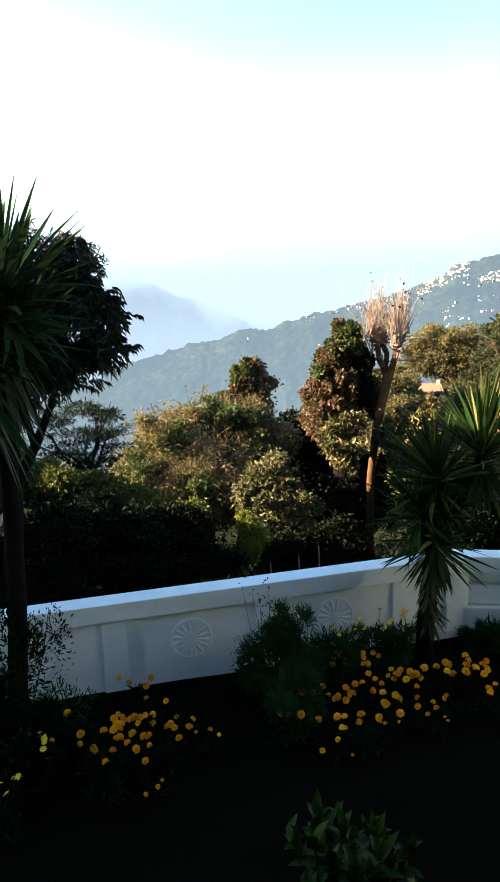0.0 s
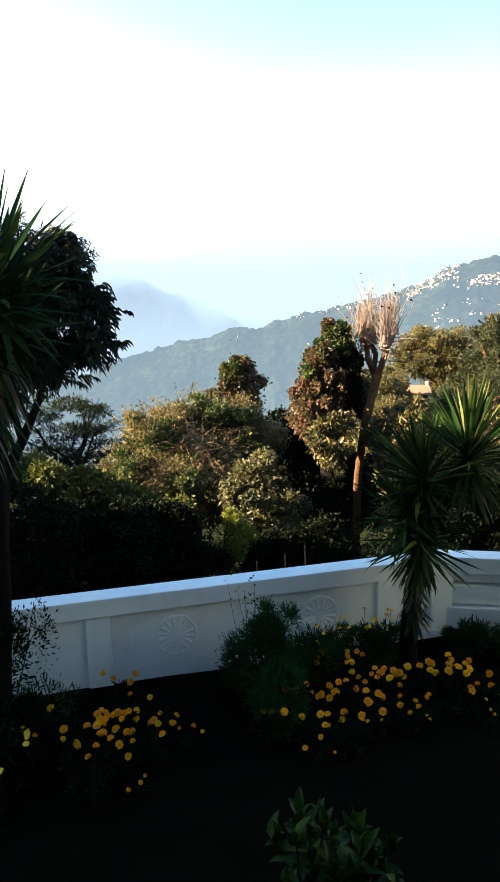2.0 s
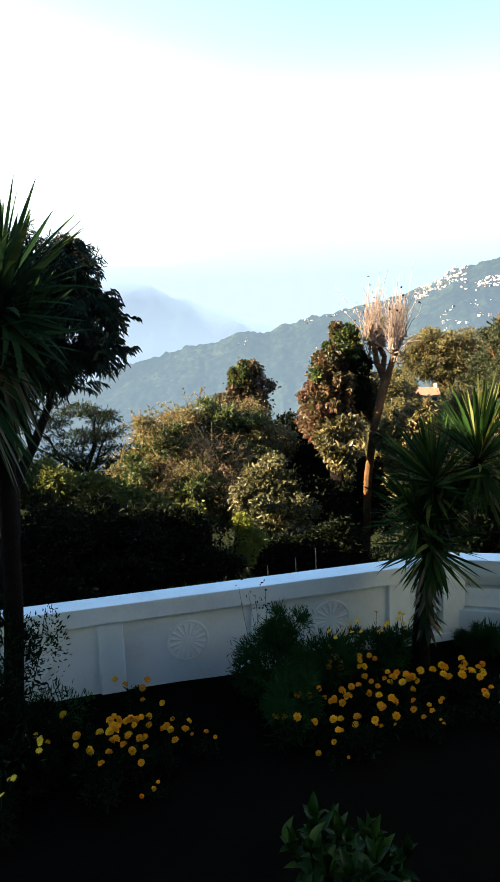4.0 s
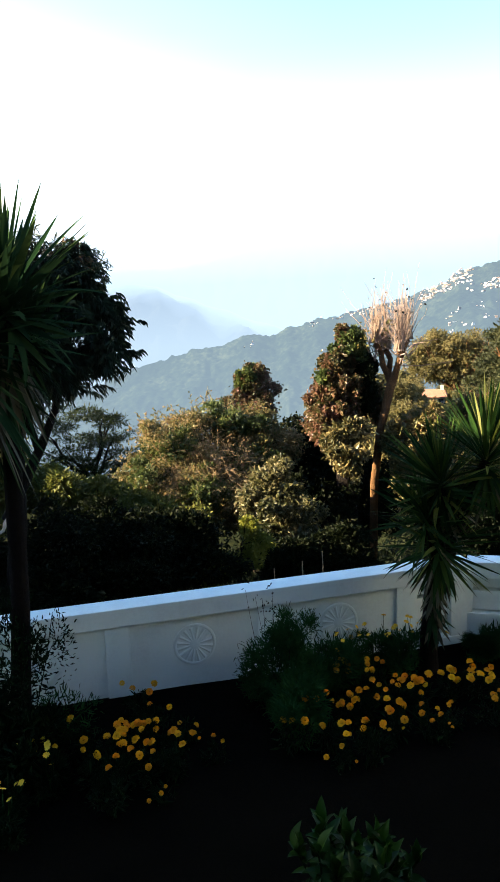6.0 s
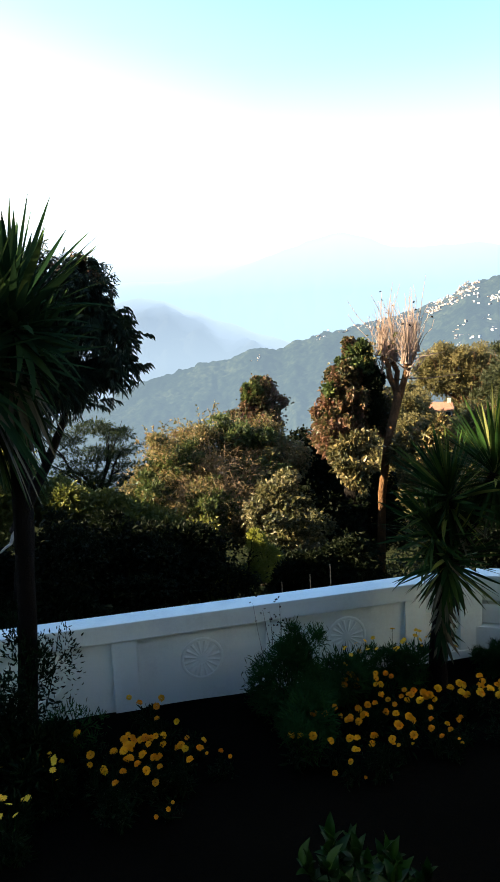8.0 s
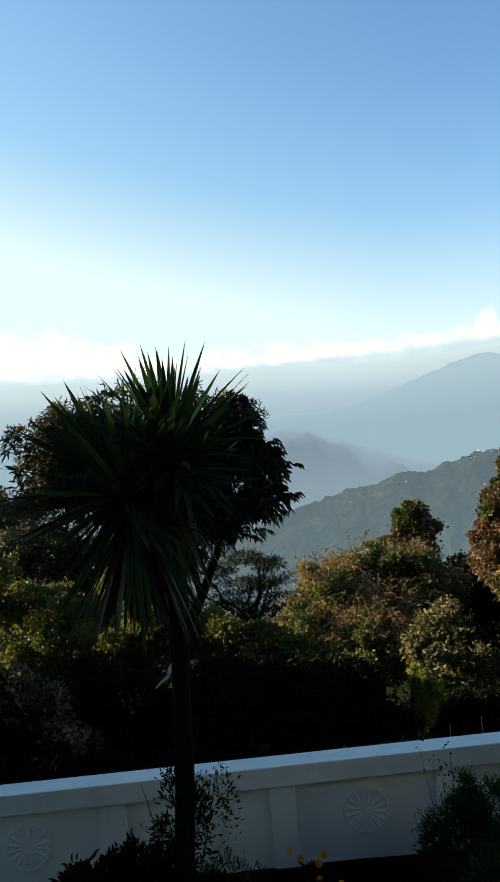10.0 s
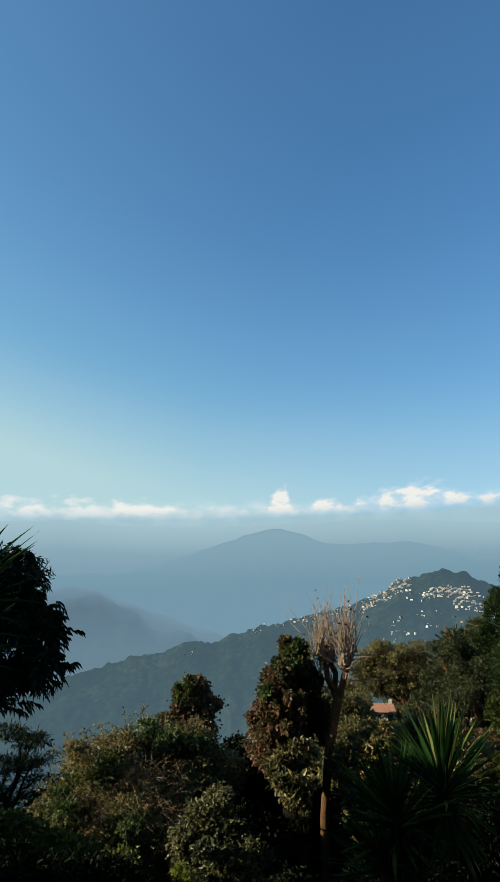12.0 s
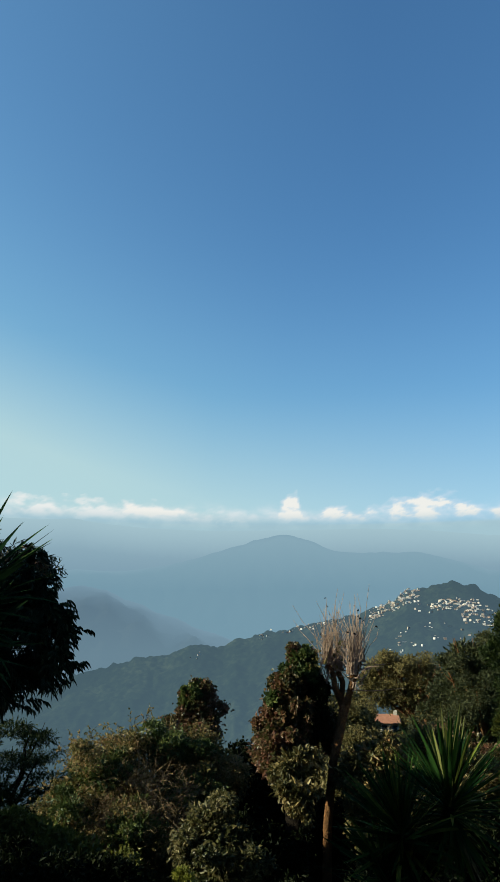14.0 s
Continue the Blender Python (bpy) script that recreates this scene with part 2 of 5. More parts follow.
# ---- mesh helpers ----
def mesh_object(name, verts, faces, mat, parent=None, label="", smooth=False):
    me = bpy.data.meshes.new(name)
    me.from_pydata(np.asarray(verts).tolist() if isinstance(verts, np.ndarray) else verts, [], faces.tolist() if isinstance(faces, np.ndarray) else faces)
    me.materials.append(mat)
    if smooth:
        me.polygons.foreach_set("use_smooth", [True] * len(me.polygons))
    ob = new(name, me)
    if parent:
        ob.parent = parent
    if label:
        tagged(ob, label)
    return ob


def part(name, bm, mat, parent, label=""):
    me = bpy.data.meshes.new(name)
    bm.to_mesh(me)
    bm.free()
    me.materials.append(mat)
    ob = new(name, me)
    ob.parent = parent
    if label:
        tagged(ob, label)
    return ob


def thing(name, where, label, category, group="", turn=0.0, kind=""):
    e = new(name)
    e.empty_display_size = 0.2
    e.matrix_world = pose(*where, 0, 0, turn)
    return tagged(e, label, category, group, kind)


def box(bm, x0, y0, z0, x1, y1, z1, bevel=0.0):
    g = bmesh.ops.create_cube(bm, size=1.0)
    bmesh.ops.scale(bm, vec=(x1 - x0, y1 - y0, z1 - z0), verts=g["verts"])
    bmesh.ops.translate(bm, vec=((x0 + x1) / 2, (y0 + y1) / 2, (z0 + z1) / 2), verts=g["verts"])
    if bevel:
        edges = {e for v in g["verts"] for e in v.link_edges}
        bmesh.ops.bevel(bm, geom=list(edges), offset=bevel, segments=2, affect="EDGES", profile=0.6)
    return bm


def tube(points, radii, sides=7):
    """A tapered tube along points, as vertices and faces."""
    pts = [Vector(p) for p in points]
    verts, faces = [], []
    side = Vector((1, 0.13, 0.07)).normalized()
    for i, p in enumerate(pts):
        d = (pts[min(i + 1, len(pts) - 1)] - pts[max(i - 1, 0)]).normalized()
        side = (side - d * side.dot(d)).normalized()
        up = d.cross(side)
        for k in range(sides):
            a = 2 * math.pi * k / sides
            verts.append(tuple(p + (side * math.cos(a) + up * math.sin(a)) * radii[i]))
    for i in range(len(pts) - 1):
        for k in range(sides):
            a, b = i * sides + k, i * sides + (k + 1) % sides
            faces.append((a, b, b + sides, a + sides))
    verts.append(tuple(pts[-1]))
    tip = len(verts) - 1
    base = (len(pts) - 1) * sides
    faces += [(base + k, base + (k + 1) % sides, tip) for k in range(sides)]
    return verts, faces


def tubes(list_of):
    verts, faces = [], []
    for v, f in list_of:
        o = len(verts)
        verts += v
        faces += [tuple(i + o for i in q) for q in f]
    return verts, faces


def wobble(a, b, n, amount):
    """Points from a to b, bending at random between."""
    a, b = Vector(a), Vector(b)
    out = []
    for i in range(n + 1):
        t = i / n
        j = Vector(rng.normal(size=3).tolist()) * amount * math.sin(math.pi * t)
        out.append(a.lerp(b, t) + j)
    return out


def unit(v):
    return v / np.maximum(np.linalg.norm(v, axis=1, keepdims=True), 1e-9)


def leaf_mesh(P, D, L, W, fold=0.25):
    """Folded pointed leaves at P along D (arrays), length L, width W."""
    n = len(P)
    D = unit(D)
    S = unit(np.cross(D, unit(rng.normal(size=(n, 3)))))
    N = np.cross(S, D)
    L, W = np.asarray(L).reshape(-1, 1), np.asarray(W).reshape(-1, 1)
    V = np.empty((n, 6, 3))
    V[:, 0], V[:, 3] = P, P + D * L - N * L * 0.14
    for k, along, half in ((1, 0.34, 0.5), (2, 0.70, 0.38)):
        mid = P + D * L * along - N * L * 0.05 * along
        V[:, k] = mid + S * W * half + N * W * fold
        V[:, 6 - k] = mid - S * W * half + N * W * fold
    base = np.arange(n)[:, None] * 6
    F = np.concatenate([base + np.array([[0, 1, 2, 3]]), base + np.array([[0, 3, 4, 5]])])
    return V.reshape(-1, 3), F


def lumps(blobs, count, ragged=0.25, depth=0.45, strays=0.14):
    """Leaf places in clumps over a set of ellipsoids, with an uneven outline and gaps. Returns places, outward ways and leaf scales."""
    subs, ways = [], []
    for b in blobs:
        c, r = np.array(b[:3]), np.array(b[3:6])
        n = int(np.clip(7 + 13 * r.mean(), 8, 34))
        for _ in range(n):
            d = unit(rng.normal(size=(1, 3)))[0]
            reach = rng.uniform(0.4, 0.98) * min(1.3, max(0.5, 1 + ragged * 0.7 * rng.normal()))
            subs.append(np.concatenate([c + d * r * reach, r * rng.uniform(0.16, 0.44)]))
            ways.append(d)
    subs, ways = np.array(subs), np.array(ways)
    area = (subs[:, 3] * subs[:, 5]) * rng.uniform(0.5, 1.4, len(subs))
    pick = rng.choice(len(subs), size=int(count * 0.86), p=area / area.sum())
    d = unit(rng.normal(size=(len(pick), 3)) + ways[pick] * 0.55 + np.array([0, 0, 0.3]))
    r = 1 - depth * rng.random(len(pick)) ** 1.4
    stray = rng.random(len(pick)) < strays
    r[stray] *= rng.uniform(1.1, 1.7, stray.sum())
    P = subs[pick, :3] + d * subs[pick, 3:6] * r[:, None]
    size = np.ones(len(pick))
    # the shaded inside
    inner = rng.choice(len(blobs), size=count - len(pick))
    B = np.array(blobs)[inner]
    di = unit(rng.normal(size=(len(inner), 3)))
    Pi = B[:, :3] + di * B[:, 3:6] * rng.uniform(0.35, 0.72, (len(inner), 1))
    return np.concatenate([P, Pi]), np.concatenate([d, di]), np.concatenate([size, np.full(len(inner), 1.7)])


def crown(name, parent, blobs, count, leaf, mat, droop=0.3, spread=0.8, ragged=0.25, depth=0.45, label=""):
    P, d, scale = lumps(blobs, count, ragged, depth)
    D = d + rng.normal(size=P.shape) * spread
    D[:, 2] -= droop
    size = rng.uniform(0.7, 1.25, len(P)) * scale
    V, F = leaf_mesh(P, D, leaf[0] * size, leaf[1] * size)
    return mesh_object(name, V, F, mat, parent, label)


def sprays(name, parent, blobs, count, each, leaf, mat, ragged=0.2, depth=0.5):
    """Short outward twigs whose long leaves spread to both sides and then hang."""
    P, d, _ = lumps(blobs, count, ragged, depth, 0.02)
    n = len(P)
    A = unit(d * 0.9 + rng.normal(size=d.shape) * 0.35 + np.array([0, 0, 0.1]))[:, None, :]
    t = np.linspace(0.1, 1.0, each)[None, :, None]
    down = np.array([0, 0, -1.0])
    side = unit(np.cross(A[:, 0], down + rng.normal(size=d.shape) * 0.2))[:, None, :] * np.where(np.arange(each) % 2, 1.0, -1.0)[None, :, None]
    start = P[:, None, :] + A * t * leaf[0] * 1.1 + down * (t ** 2) * leaf[0] * 0.4
    D = unit((A * 0.7 + side * 0.55 + down * 0.3 + rng.normal(size=start.shape) * 0.22).reshape(-1, 3))
    P = start.reshape(-1, 3)
    L = (rng.uniform(0.75, 1.2, len(P)) * leaf[0])[:, None]
    S = unit(np.cross(D, down + rng.normal(size=D.shape) * 0.4)) * leaf[1]
    a = P + D * L * 0.33
    b = a + unit(D + down * 0.9) * L * 0.36
    c = b + unit(D + down * 2.0) * L * 0.34
    V = np.stack([P, a + S * 0.5, b + S * 0.42, c, b - S * 0.42, a - S * 0.5], 1)
    base = np.arange(len(P))[:, None] * 6
    F = np.concatenate([base + np.array([[0, 1, 2, 3]]), base + np.array([[0, 3, 4, 5]])])
    return mesh_object(name, V.reshape(-1, 3), F, mat, parent)


def at(az, el, dist):
    """A place seen from the balcony: degrees to the right, degrees up, metres along the ground."""
    return Vector((math.sin(radians(az)) * dist, math.cos(radians(az)) * dist, EYE_Z + math.tan(radians(el)) * dist))


# ---- the garden's boundary line ----
WALL_A, WALL_TURN = Vector((-2.22, 7.14)), 15.33
U = Vector((math.cos(radians(WALL_TURN)), math.sin(radians(WALL_TURN))))
OUT = Vector((-U.y, U.x))
CORNER_S = 4.85
CORNER = WALL_A + U * CORNER_S
TURN_2 = -11.0
U2 = Vector((math.cos(radians(TURN_2)), math.sin(radians(TURN_2))))
OUT2 = Vector((-U2.y, U2.x))


def beyond(x, y):
    """Metres past the garden wall, negative inside the garden."""
    return min((Vector((x, y)) - WALL_A).dot(OUT), (Vector((x, y)) - CORNER).dot(OUT2))


def ground_z(x, y):
    d = beyond(x, y)
    bump = 0.05 * noise.noise(Vector((x * 0.9, y * 0.9, 0))) if d < 0 else 0.0
    if d < 0.15:
        return bump * min(1.0, -min(d, 0.0) * 1.5) - 0.012
    drop = 1.3 * min(1.0, (d - 0.15) / 0.8)
    near = 0.26 * min(d, 70.0)
    far = 0.42 * max(0.0, min(d - 70.0, 400.0))
    spur = 19.2 * math.exp(-((x - 33.0) ** 2 + (y - 121.0) ** 2) / (2 * 42.0 ** 2))
    return -drop - near - far + spur + 0.4 * noise.noise(Vector((x * 0.15, y * 0.15, 3))) * min(1.0, d / 4)


def build_ground():
    radii = [0.0] + list(np.linspace(0.6, 4.8, 12)) + list(np.linspace(5.0, 12.0, 52)) + list(np.geomspace(12.6, 4800, 60))
    n = 240
    verts, faces = [], []
    for i, r in enumerate(radii):
        for k in range(n):
            a = 2 * math.pi * k / n
            x, y = r * math.sin(a), r * math.cos(a)
            verts.append((x, y, ground_z(x, y)))
    for i in range(len(radii) - 1):
        for k in range(n):
            a, b = i * n + k, i * n + (k + 1) % n
            if i == 0:
                faces.append((0, b + n, a + n))
            else:
                faces.append((a, b, b + n, a + n))
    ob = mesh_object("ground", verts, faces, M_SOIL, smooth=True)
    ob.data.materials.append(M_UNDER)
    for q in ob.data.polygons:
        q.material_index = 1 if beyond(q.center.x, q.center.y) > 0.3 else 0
    tagged(ob, "dark bare garden soil falling away down the hillside", "ground", kind="structure")


build_ground()


# ---- distance: hills, ridges, clouds ----
def profile(az, table):
    return float(np.interp(az, [p[0] for p in table], [p[1] for p in table]))


HILL = [(-55.7, -9.0), (-18.2, -5.6), (-12.0, -3.6), (-10.2, -2.8), (-8.1, -2.4), (-6.6, -1.85), (-5.4, -1.55), (-4.3, -1.5), (-3.4, -1.4), (-2.8, -1.15), (-2.2, -0.95), (-1.4, -0.62), (-0.6, -0.58), (0.5, -0.85), (1.1, -0.8), (2.0, -0.2), (2.84, -0.2), (4.4, 0.45), (5.9, 0.5), (9.0, 1.15), (12.4, 2.05), (14.4, 2.95), (15.35, 3.6), (16.9, 3.8), (17.7, 4.15), (18.8, 4.15), (20.4, 4.0), (21.4, 3.35), (22.1, 3.0), (28.8, 1.6), (41.2, -1.5), (53.4, -3.7)]
HILL_R = 1150.0


def hill_z(az, r):
    crest = EYE_Z + HILL_R * math.tan(radians(profile(az, HILL)))
    x, y = math.sin(radians(az)) * r, math.cos(radians(az)) * r
    back = HILL_R - r
    gully = noise.fractal(Vector((x * 0.006, y * 0.0022, 1.7)), 1.0, 2.1, 4)
    trees = 0.6 * noise.noise(Vector((x * 0.05, y * 0.05, 9))) + 0.8 * noise.noise(Vector((x * 0.12, y * 0.12, 4)))
    return crest - 0.30 * max(0.0, back) - 0.8 * max(0.0, -back) + gully * 34 * min(1.0, abs(back) / 260 + 0.08) + trees * 5.5


def build_hill():
    azs, rs = np.linspace(-58, 58, 820), np.concatenate([np.linspace(260, 820, 60), np.linspace(826, 1150, 72), [1165, 1200, 1300]])
    verts = [(math.sin(radians(a)) * r, math.cos(radians(a)) * r, hill_z(a, r)) for r in rs for a in azs]
    n = len(azs)
    faces = [(i * n + k, i * n + k + 1, (i + 1) * n + k + 1, (i + 1) * n + k) for i in range(len(rs) - 1) for k in range(n - 1)]
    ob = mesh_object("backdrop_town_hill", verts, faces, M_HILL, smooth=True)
    tagged(ob, "hazy wooded hillside with terraced fields and gullies", "hill", kind="structure")


build_hill()


def build_ridge(name, table, dist, depth, rough, mat, label, seed, soft):
    azs = np.linspace(-62, 62, 420)
    rows = np.linspace(0, 1, 40) ** 1.6
    verts, fade = [], []
    for s in rows:
        for a in azs:
            r = dist - depth * s
            x, y = math.sin(radians(a)) * r, math.cos(radians(a)) * r
            top = EYE_Z + dist * math.tan(radians(profile(a, table)))
            z = top - (top + 260) * s ** 1.15
            z += rough * noise.fractal(Vector((x * 2.2 / rough / 6, y * 2.2 / rough / 9, seed)), 0.9, 2.1, 5) * (0.25 + min(1.0, s * 3))
            verts.append((x, y, z))
            fade.append(max(0.0, 1 - s * (top + 260) / (dist * math.radians(soft))) ** 1.1)
    n = len(azs)
    faces = [(i * n + k + 1, i * n + k, (i + 1) * n + k, (i + 1) * n + k + 1) for i in range(len(rows) - 1) for k in range(n - 1)]
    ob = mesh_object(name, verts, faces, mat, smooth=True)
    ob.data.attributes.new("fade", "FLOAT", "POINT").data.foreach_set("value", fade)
    tagged(ob, label, "mountain", kind="structure")


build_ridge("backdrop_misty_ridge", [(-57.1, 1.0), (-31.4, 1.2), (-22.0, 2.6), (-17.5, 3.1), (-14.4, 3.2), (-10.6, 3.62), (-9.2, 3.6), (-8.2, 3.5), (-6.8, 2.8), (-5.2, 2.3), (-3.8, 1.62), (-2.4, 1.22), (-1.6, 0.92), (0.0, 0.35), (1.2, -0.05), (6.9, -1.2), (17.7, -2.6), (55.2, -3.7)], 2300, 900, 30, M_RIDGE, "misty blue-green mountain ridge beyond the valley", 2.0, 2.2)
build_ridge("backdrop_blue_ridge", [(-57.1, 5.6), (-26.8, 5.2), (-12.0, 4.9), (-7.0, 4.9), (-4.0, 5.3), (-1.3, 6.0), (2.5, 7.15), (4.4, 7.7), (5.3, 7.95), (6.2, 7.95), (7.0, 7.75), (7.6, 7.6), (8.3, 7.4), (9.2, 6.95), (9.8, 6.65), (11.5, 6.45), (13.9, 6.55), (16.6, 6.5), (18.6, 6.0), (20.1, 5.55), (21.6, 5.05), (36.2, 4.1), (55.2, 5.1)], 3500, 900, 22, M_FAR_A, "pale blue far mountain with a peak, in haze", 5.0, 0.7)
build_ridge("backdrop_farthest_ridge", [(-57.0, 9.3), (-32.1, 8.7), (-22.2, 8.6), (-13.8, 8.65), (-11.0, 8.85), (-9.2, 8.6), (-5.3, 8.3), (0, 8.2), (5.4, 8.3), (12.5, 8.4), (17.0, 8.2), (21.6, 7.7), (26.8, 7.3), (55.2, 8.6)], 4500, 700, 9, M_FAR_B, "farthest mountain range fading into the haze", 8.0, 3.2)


def build_clouds():
    """A glowing bank of small cumulus behind the farthest range, thin where the cover is thin, with sky haze painted in
    above.
    """
    m, n, l, b = material("cloud", 1.0)
    at_ = n.new("ShaderNodeAttribute")
    at_.attribute_name = "cover"
    e, tr, ms = n.new("ShaderNodeEmission"), n.new("ShaderNodeBsdfTransparent"), n.new("ShaderNodeMixShader")
    th = n.new("ShaderNodeAttribute")
    th.attribute_name = "thick"
    tint = ramp(n, [(0.0, (0.26, 0.43, 0.56)), (0.3, (0.48, 0.57, 0.60)), (1.0, (0.86, 0.73, 0.71))])
    l.new(th.outputs["Fac"], tint.inputs[0])
    lo, mist = n.new("ShaderNodeAttribute"), n.new("ShaderNodeMix")
    lo.attribute_name, mist.data_type = "low", "RGBA"
    mist.inputs[7].default_value = (0.365, 0.440, 0.512, 1)
    l.new(lo.outputs["Fac"], mist.inputs[0])
    l.new(tint.outputs[0], mist.inputs[6])
    e.inputs["Strength"].default_value = AIR
    l.new(mist.outputs[2], e.inputs["Color"])
    l.new(at_.outputs["Fac"], ms.inputs[0])
    l.new(tr.outputs[0], ms.inputs[1])
    l.new(e.outputs[0], ms.inputs[2])
    l.new(ms.outputs[0], n["Material Output"].inputs["Surface"])
    tops = [(-56.8, 13.55), (-30.16, 12.54), (-24.76, 12.04), (-21.23, 10.82), (-17.7, 9.98), (-14.0, 10.4), (-12.4, 10.5), (-9.8, 10.5), (-7.7, 10.6), (-5.4, 10.35), (-0.9, 9.8), (3.3, 9.2), (5.1, 9.1), (5.55, 10.4), (6.2, 11.25), (6.95, 11.2), (7.4, 9.8), (8.3, 9.8), (9.3, 10.5), (10.0, 10.1), (11.1, 10.5), (12.2, 10.3), (13.4, 10.7), (15.0, 10.7), (17.0, 11.1), (18.4, 11.1), (20.1, 10.7), (21.8, 9.9), (23.5, 10.0), (24.3, 9.6), (25.5, 10.1), (30.47, 10.17), (55.18, 11.532)]
    azs, els = np.linspace(-64, 64, 900), np.concatenate([np.linspace(6.9, 13.8, 80), np.geomspace(14.1, 60, 30)])
    verts, cover, thick, low = [], [], [], []
    for el in els:
        for a in azs:
            verts.append(tuple(at(a, el, 4750 * math.cos(radians(el)))))
            # haze glow painted over the sky, stronger low down and to the left
            veil = (0.66 + 0.010 * max(-10.0, 12.0 - a)) * math.exp(-(max(0.0, el - 8.5) / (12.5 + 0.15 * max(0.0, 6.0 - a))) ** 2) * min(1.0, max(0.0, (60 - el) / 25)) + 0.13 * min(1.0, max(0.0, (14.0 - a) / 40)) * min(1.0, max(0.0, (60 - el) / 12)) + 0.26 * math.exp(-((el - 7.6) / 1.5) ** 2)
            high = 0.3 - 0.3 * min(1.0, max(0.0, (el - 10.5 - 0.25 * max(0.0, -a)) / 9.0))
            low.append(min(1.0, max(0.0, (9.7 - el) / 0.9)))
            if el > 13.9:
                cover.append(min(0.9, veil))
                thick.append(high)
                continue
            puff = noise.fractal(Vector((a * 0.55, el * 1.1, 2)), 0.8, 2.2, 5)
            edge = profile(a, tops) + puff * 0.9 - el
            body = min(1.0, max(0.0, edge / 0.8))
            base = min(1.0, max(0.0, (el - 8.3 + 0.5 * puff) / 1.3))
            c = body * (0.35 + 0.62 * base) * min(1.0, max(0.35, 0.85 + 0.8 * puff)) * min(1.0, (13.8 - el) / 0.5)
            cover.append(max(veil, c) if c > veil else min(0.9, veil))
            bank = 0.74 * math.exp(-((el - 9.35 - 0.3 * puff) / 0.6) ** 2) * min(1.0, max(0.2, 0.8 + 0.9 * puff))
            cover[-1] = max(cover[-1], bank)
            c = max(c, bank)
            cover[-1] = max(cover[-1], 0.95 * min(1.0, max(0.0, (9.5 - el) / 0.8)))
            thick.append(high + 0.7 * c * max(0.0, min(1.0, (el - 8.3) / 0.9)))
            low[-1] *= 1 - 0.4 * c
    k = len(azs)
    faces = [(i * k + j, i * k + j + 1, (i + 1) * k + j + 1, (i + 1) * k + j) for i in range(len(els) - 1) for j in range(k - 1)]
    ob = mesh_object("backdrop_clouds", verts, faces, m, smooth=True)
    ob.data.attributes.new("cover", "FLOAT", "POINT").data.foreach_set("value", cover)
    ob.data.attributes.new("thick", "FLOAT", "POINT").data.foreach_set("value", thick)
    ob.data.attributes.new("low", "FLOAT", "POINT").data.foreach_set("value", low)
    ob.visible_shadow = False
    tagged(ob, "low bank of small white cumulus clouds in thin haze", "cloud", kind="structure")


build_clouds()


# ---- the balcony's house, unseen, and blocks added to hold back sun and sky ----
def build_house():
    bm = box(bmesh.new(), -13, -2.1, -0.4, 16, -1.7, 9.5)
    w = thing("wall_house", (0, 0, 0), "plain plaster house wall, unseen behind the balcony, holding back sky light", "wall", kind="structure")
    part("wall", bm, M_HOUSE, w)
    w = thing("wall_outbuilding", (0, 0, 0), "plain plaster blocks, unseen, added to keep the sun off the garden", "wall", kind="structure")
    # unseen sun blocker; its stepped tops decide where sunlight gets past
    for y0, y1, top in ((2.6, 7.6, 8.7), (7.6, 9.2, 7.3), (9.2, 10.4, 5.4)):
        part("wall", box(bmesh.new(), -24, y0, -0.4, -13.2, y1, top), M_HOUSE, w)
    # block added out of view on the right to cut sky light
    bm = box(bmesh.new(), 12.5, -6, -0.4, 22, 9.5, 9.6)
    w = thing("wall_east_wing", (0, 0, 0), "plain plaster block, unseen, added to close off the sky on the right", "wall", kind="structure")
    part("wall", bm, M_HOUSE, w)
    # overhead slab added so that less sky light reaches the garden
    bm = box(bmesh.new(), -13.1, -6, 9.4, 12.4, 1.6, 9.6)
    w = thing("ceiling_balcony", (0, 0, 0), "plain deep slab, unseen overhead, added to hold back sky light", "ceiling", kind="structure")
    part("slab", bm, M_HOUSE, w)
    bm = box(bmesh.new(), -6, -1.7, 2.2, 6, 0.6, 2.4)
    w = thing("floor_balcony", (0, 0, 0), "plain concrete balcony floor", "floor", kind="structure")
    part("slab", bm, M_HOUSE, w)


build_house()


# ---- white parapet wall with wheel medallions ----
STEP, POST = 1.735, 0.27


def medallion_mesh():
    """A round plaster wheel: rim and tapering rays on a shallow disc, facing -y."""
    verts, faces = [], []
    n = 40

    def ring(r, y):
        i = len(verts)
        verts.extend([(r * math.cos(2 * math.pi * k / n), y, r * math.sin(2 * math.pi * k / n)) for k in range(n)])
        return i
    rings = [ring(r, y) for r, y in ((0.245, 0.0), (0.243, -0.009), (0.228, -0.013), (0.214, -0.011), (0.21, -0.004), (0.06, -0.004), (0.03, -0.007))]
    for a, b in zip(rings, rings[1:]):
        faces += [(a + k, a + (k + 1) % n, b + (k + 1) % n, b + k) for k in range(n)]
    faces.append(tuple(rings[-1] + k for k in range(n)))
    me = bpy.data.meshes.new("medallion")
    me.from_pydata(verts, [], faces)
    me.materials.append(M_PAINT)
    return me


def ray_mesh():
    """One tapering ray of the wheel, from the middle outwards along +x."""
    verts = [(r, h, w) for r, w, h in ((0.06, 0.007, -0.004), (0.06, 0, -0.009), (0.06, -0.007, -0.004), (0.206, 0.024, -0.004), (0.206, 0, -0.016), (0.206, -0.024, -0.004))]
    me = bpy.data.meshes.new("ray")
    me.from_pydata(verts, [], [(0, 1, 4, 3), (1, 2, 5, 4), (3, 4, 5), (0, 2, 1)])
    me.materials.append(M_PAINT)
    return me


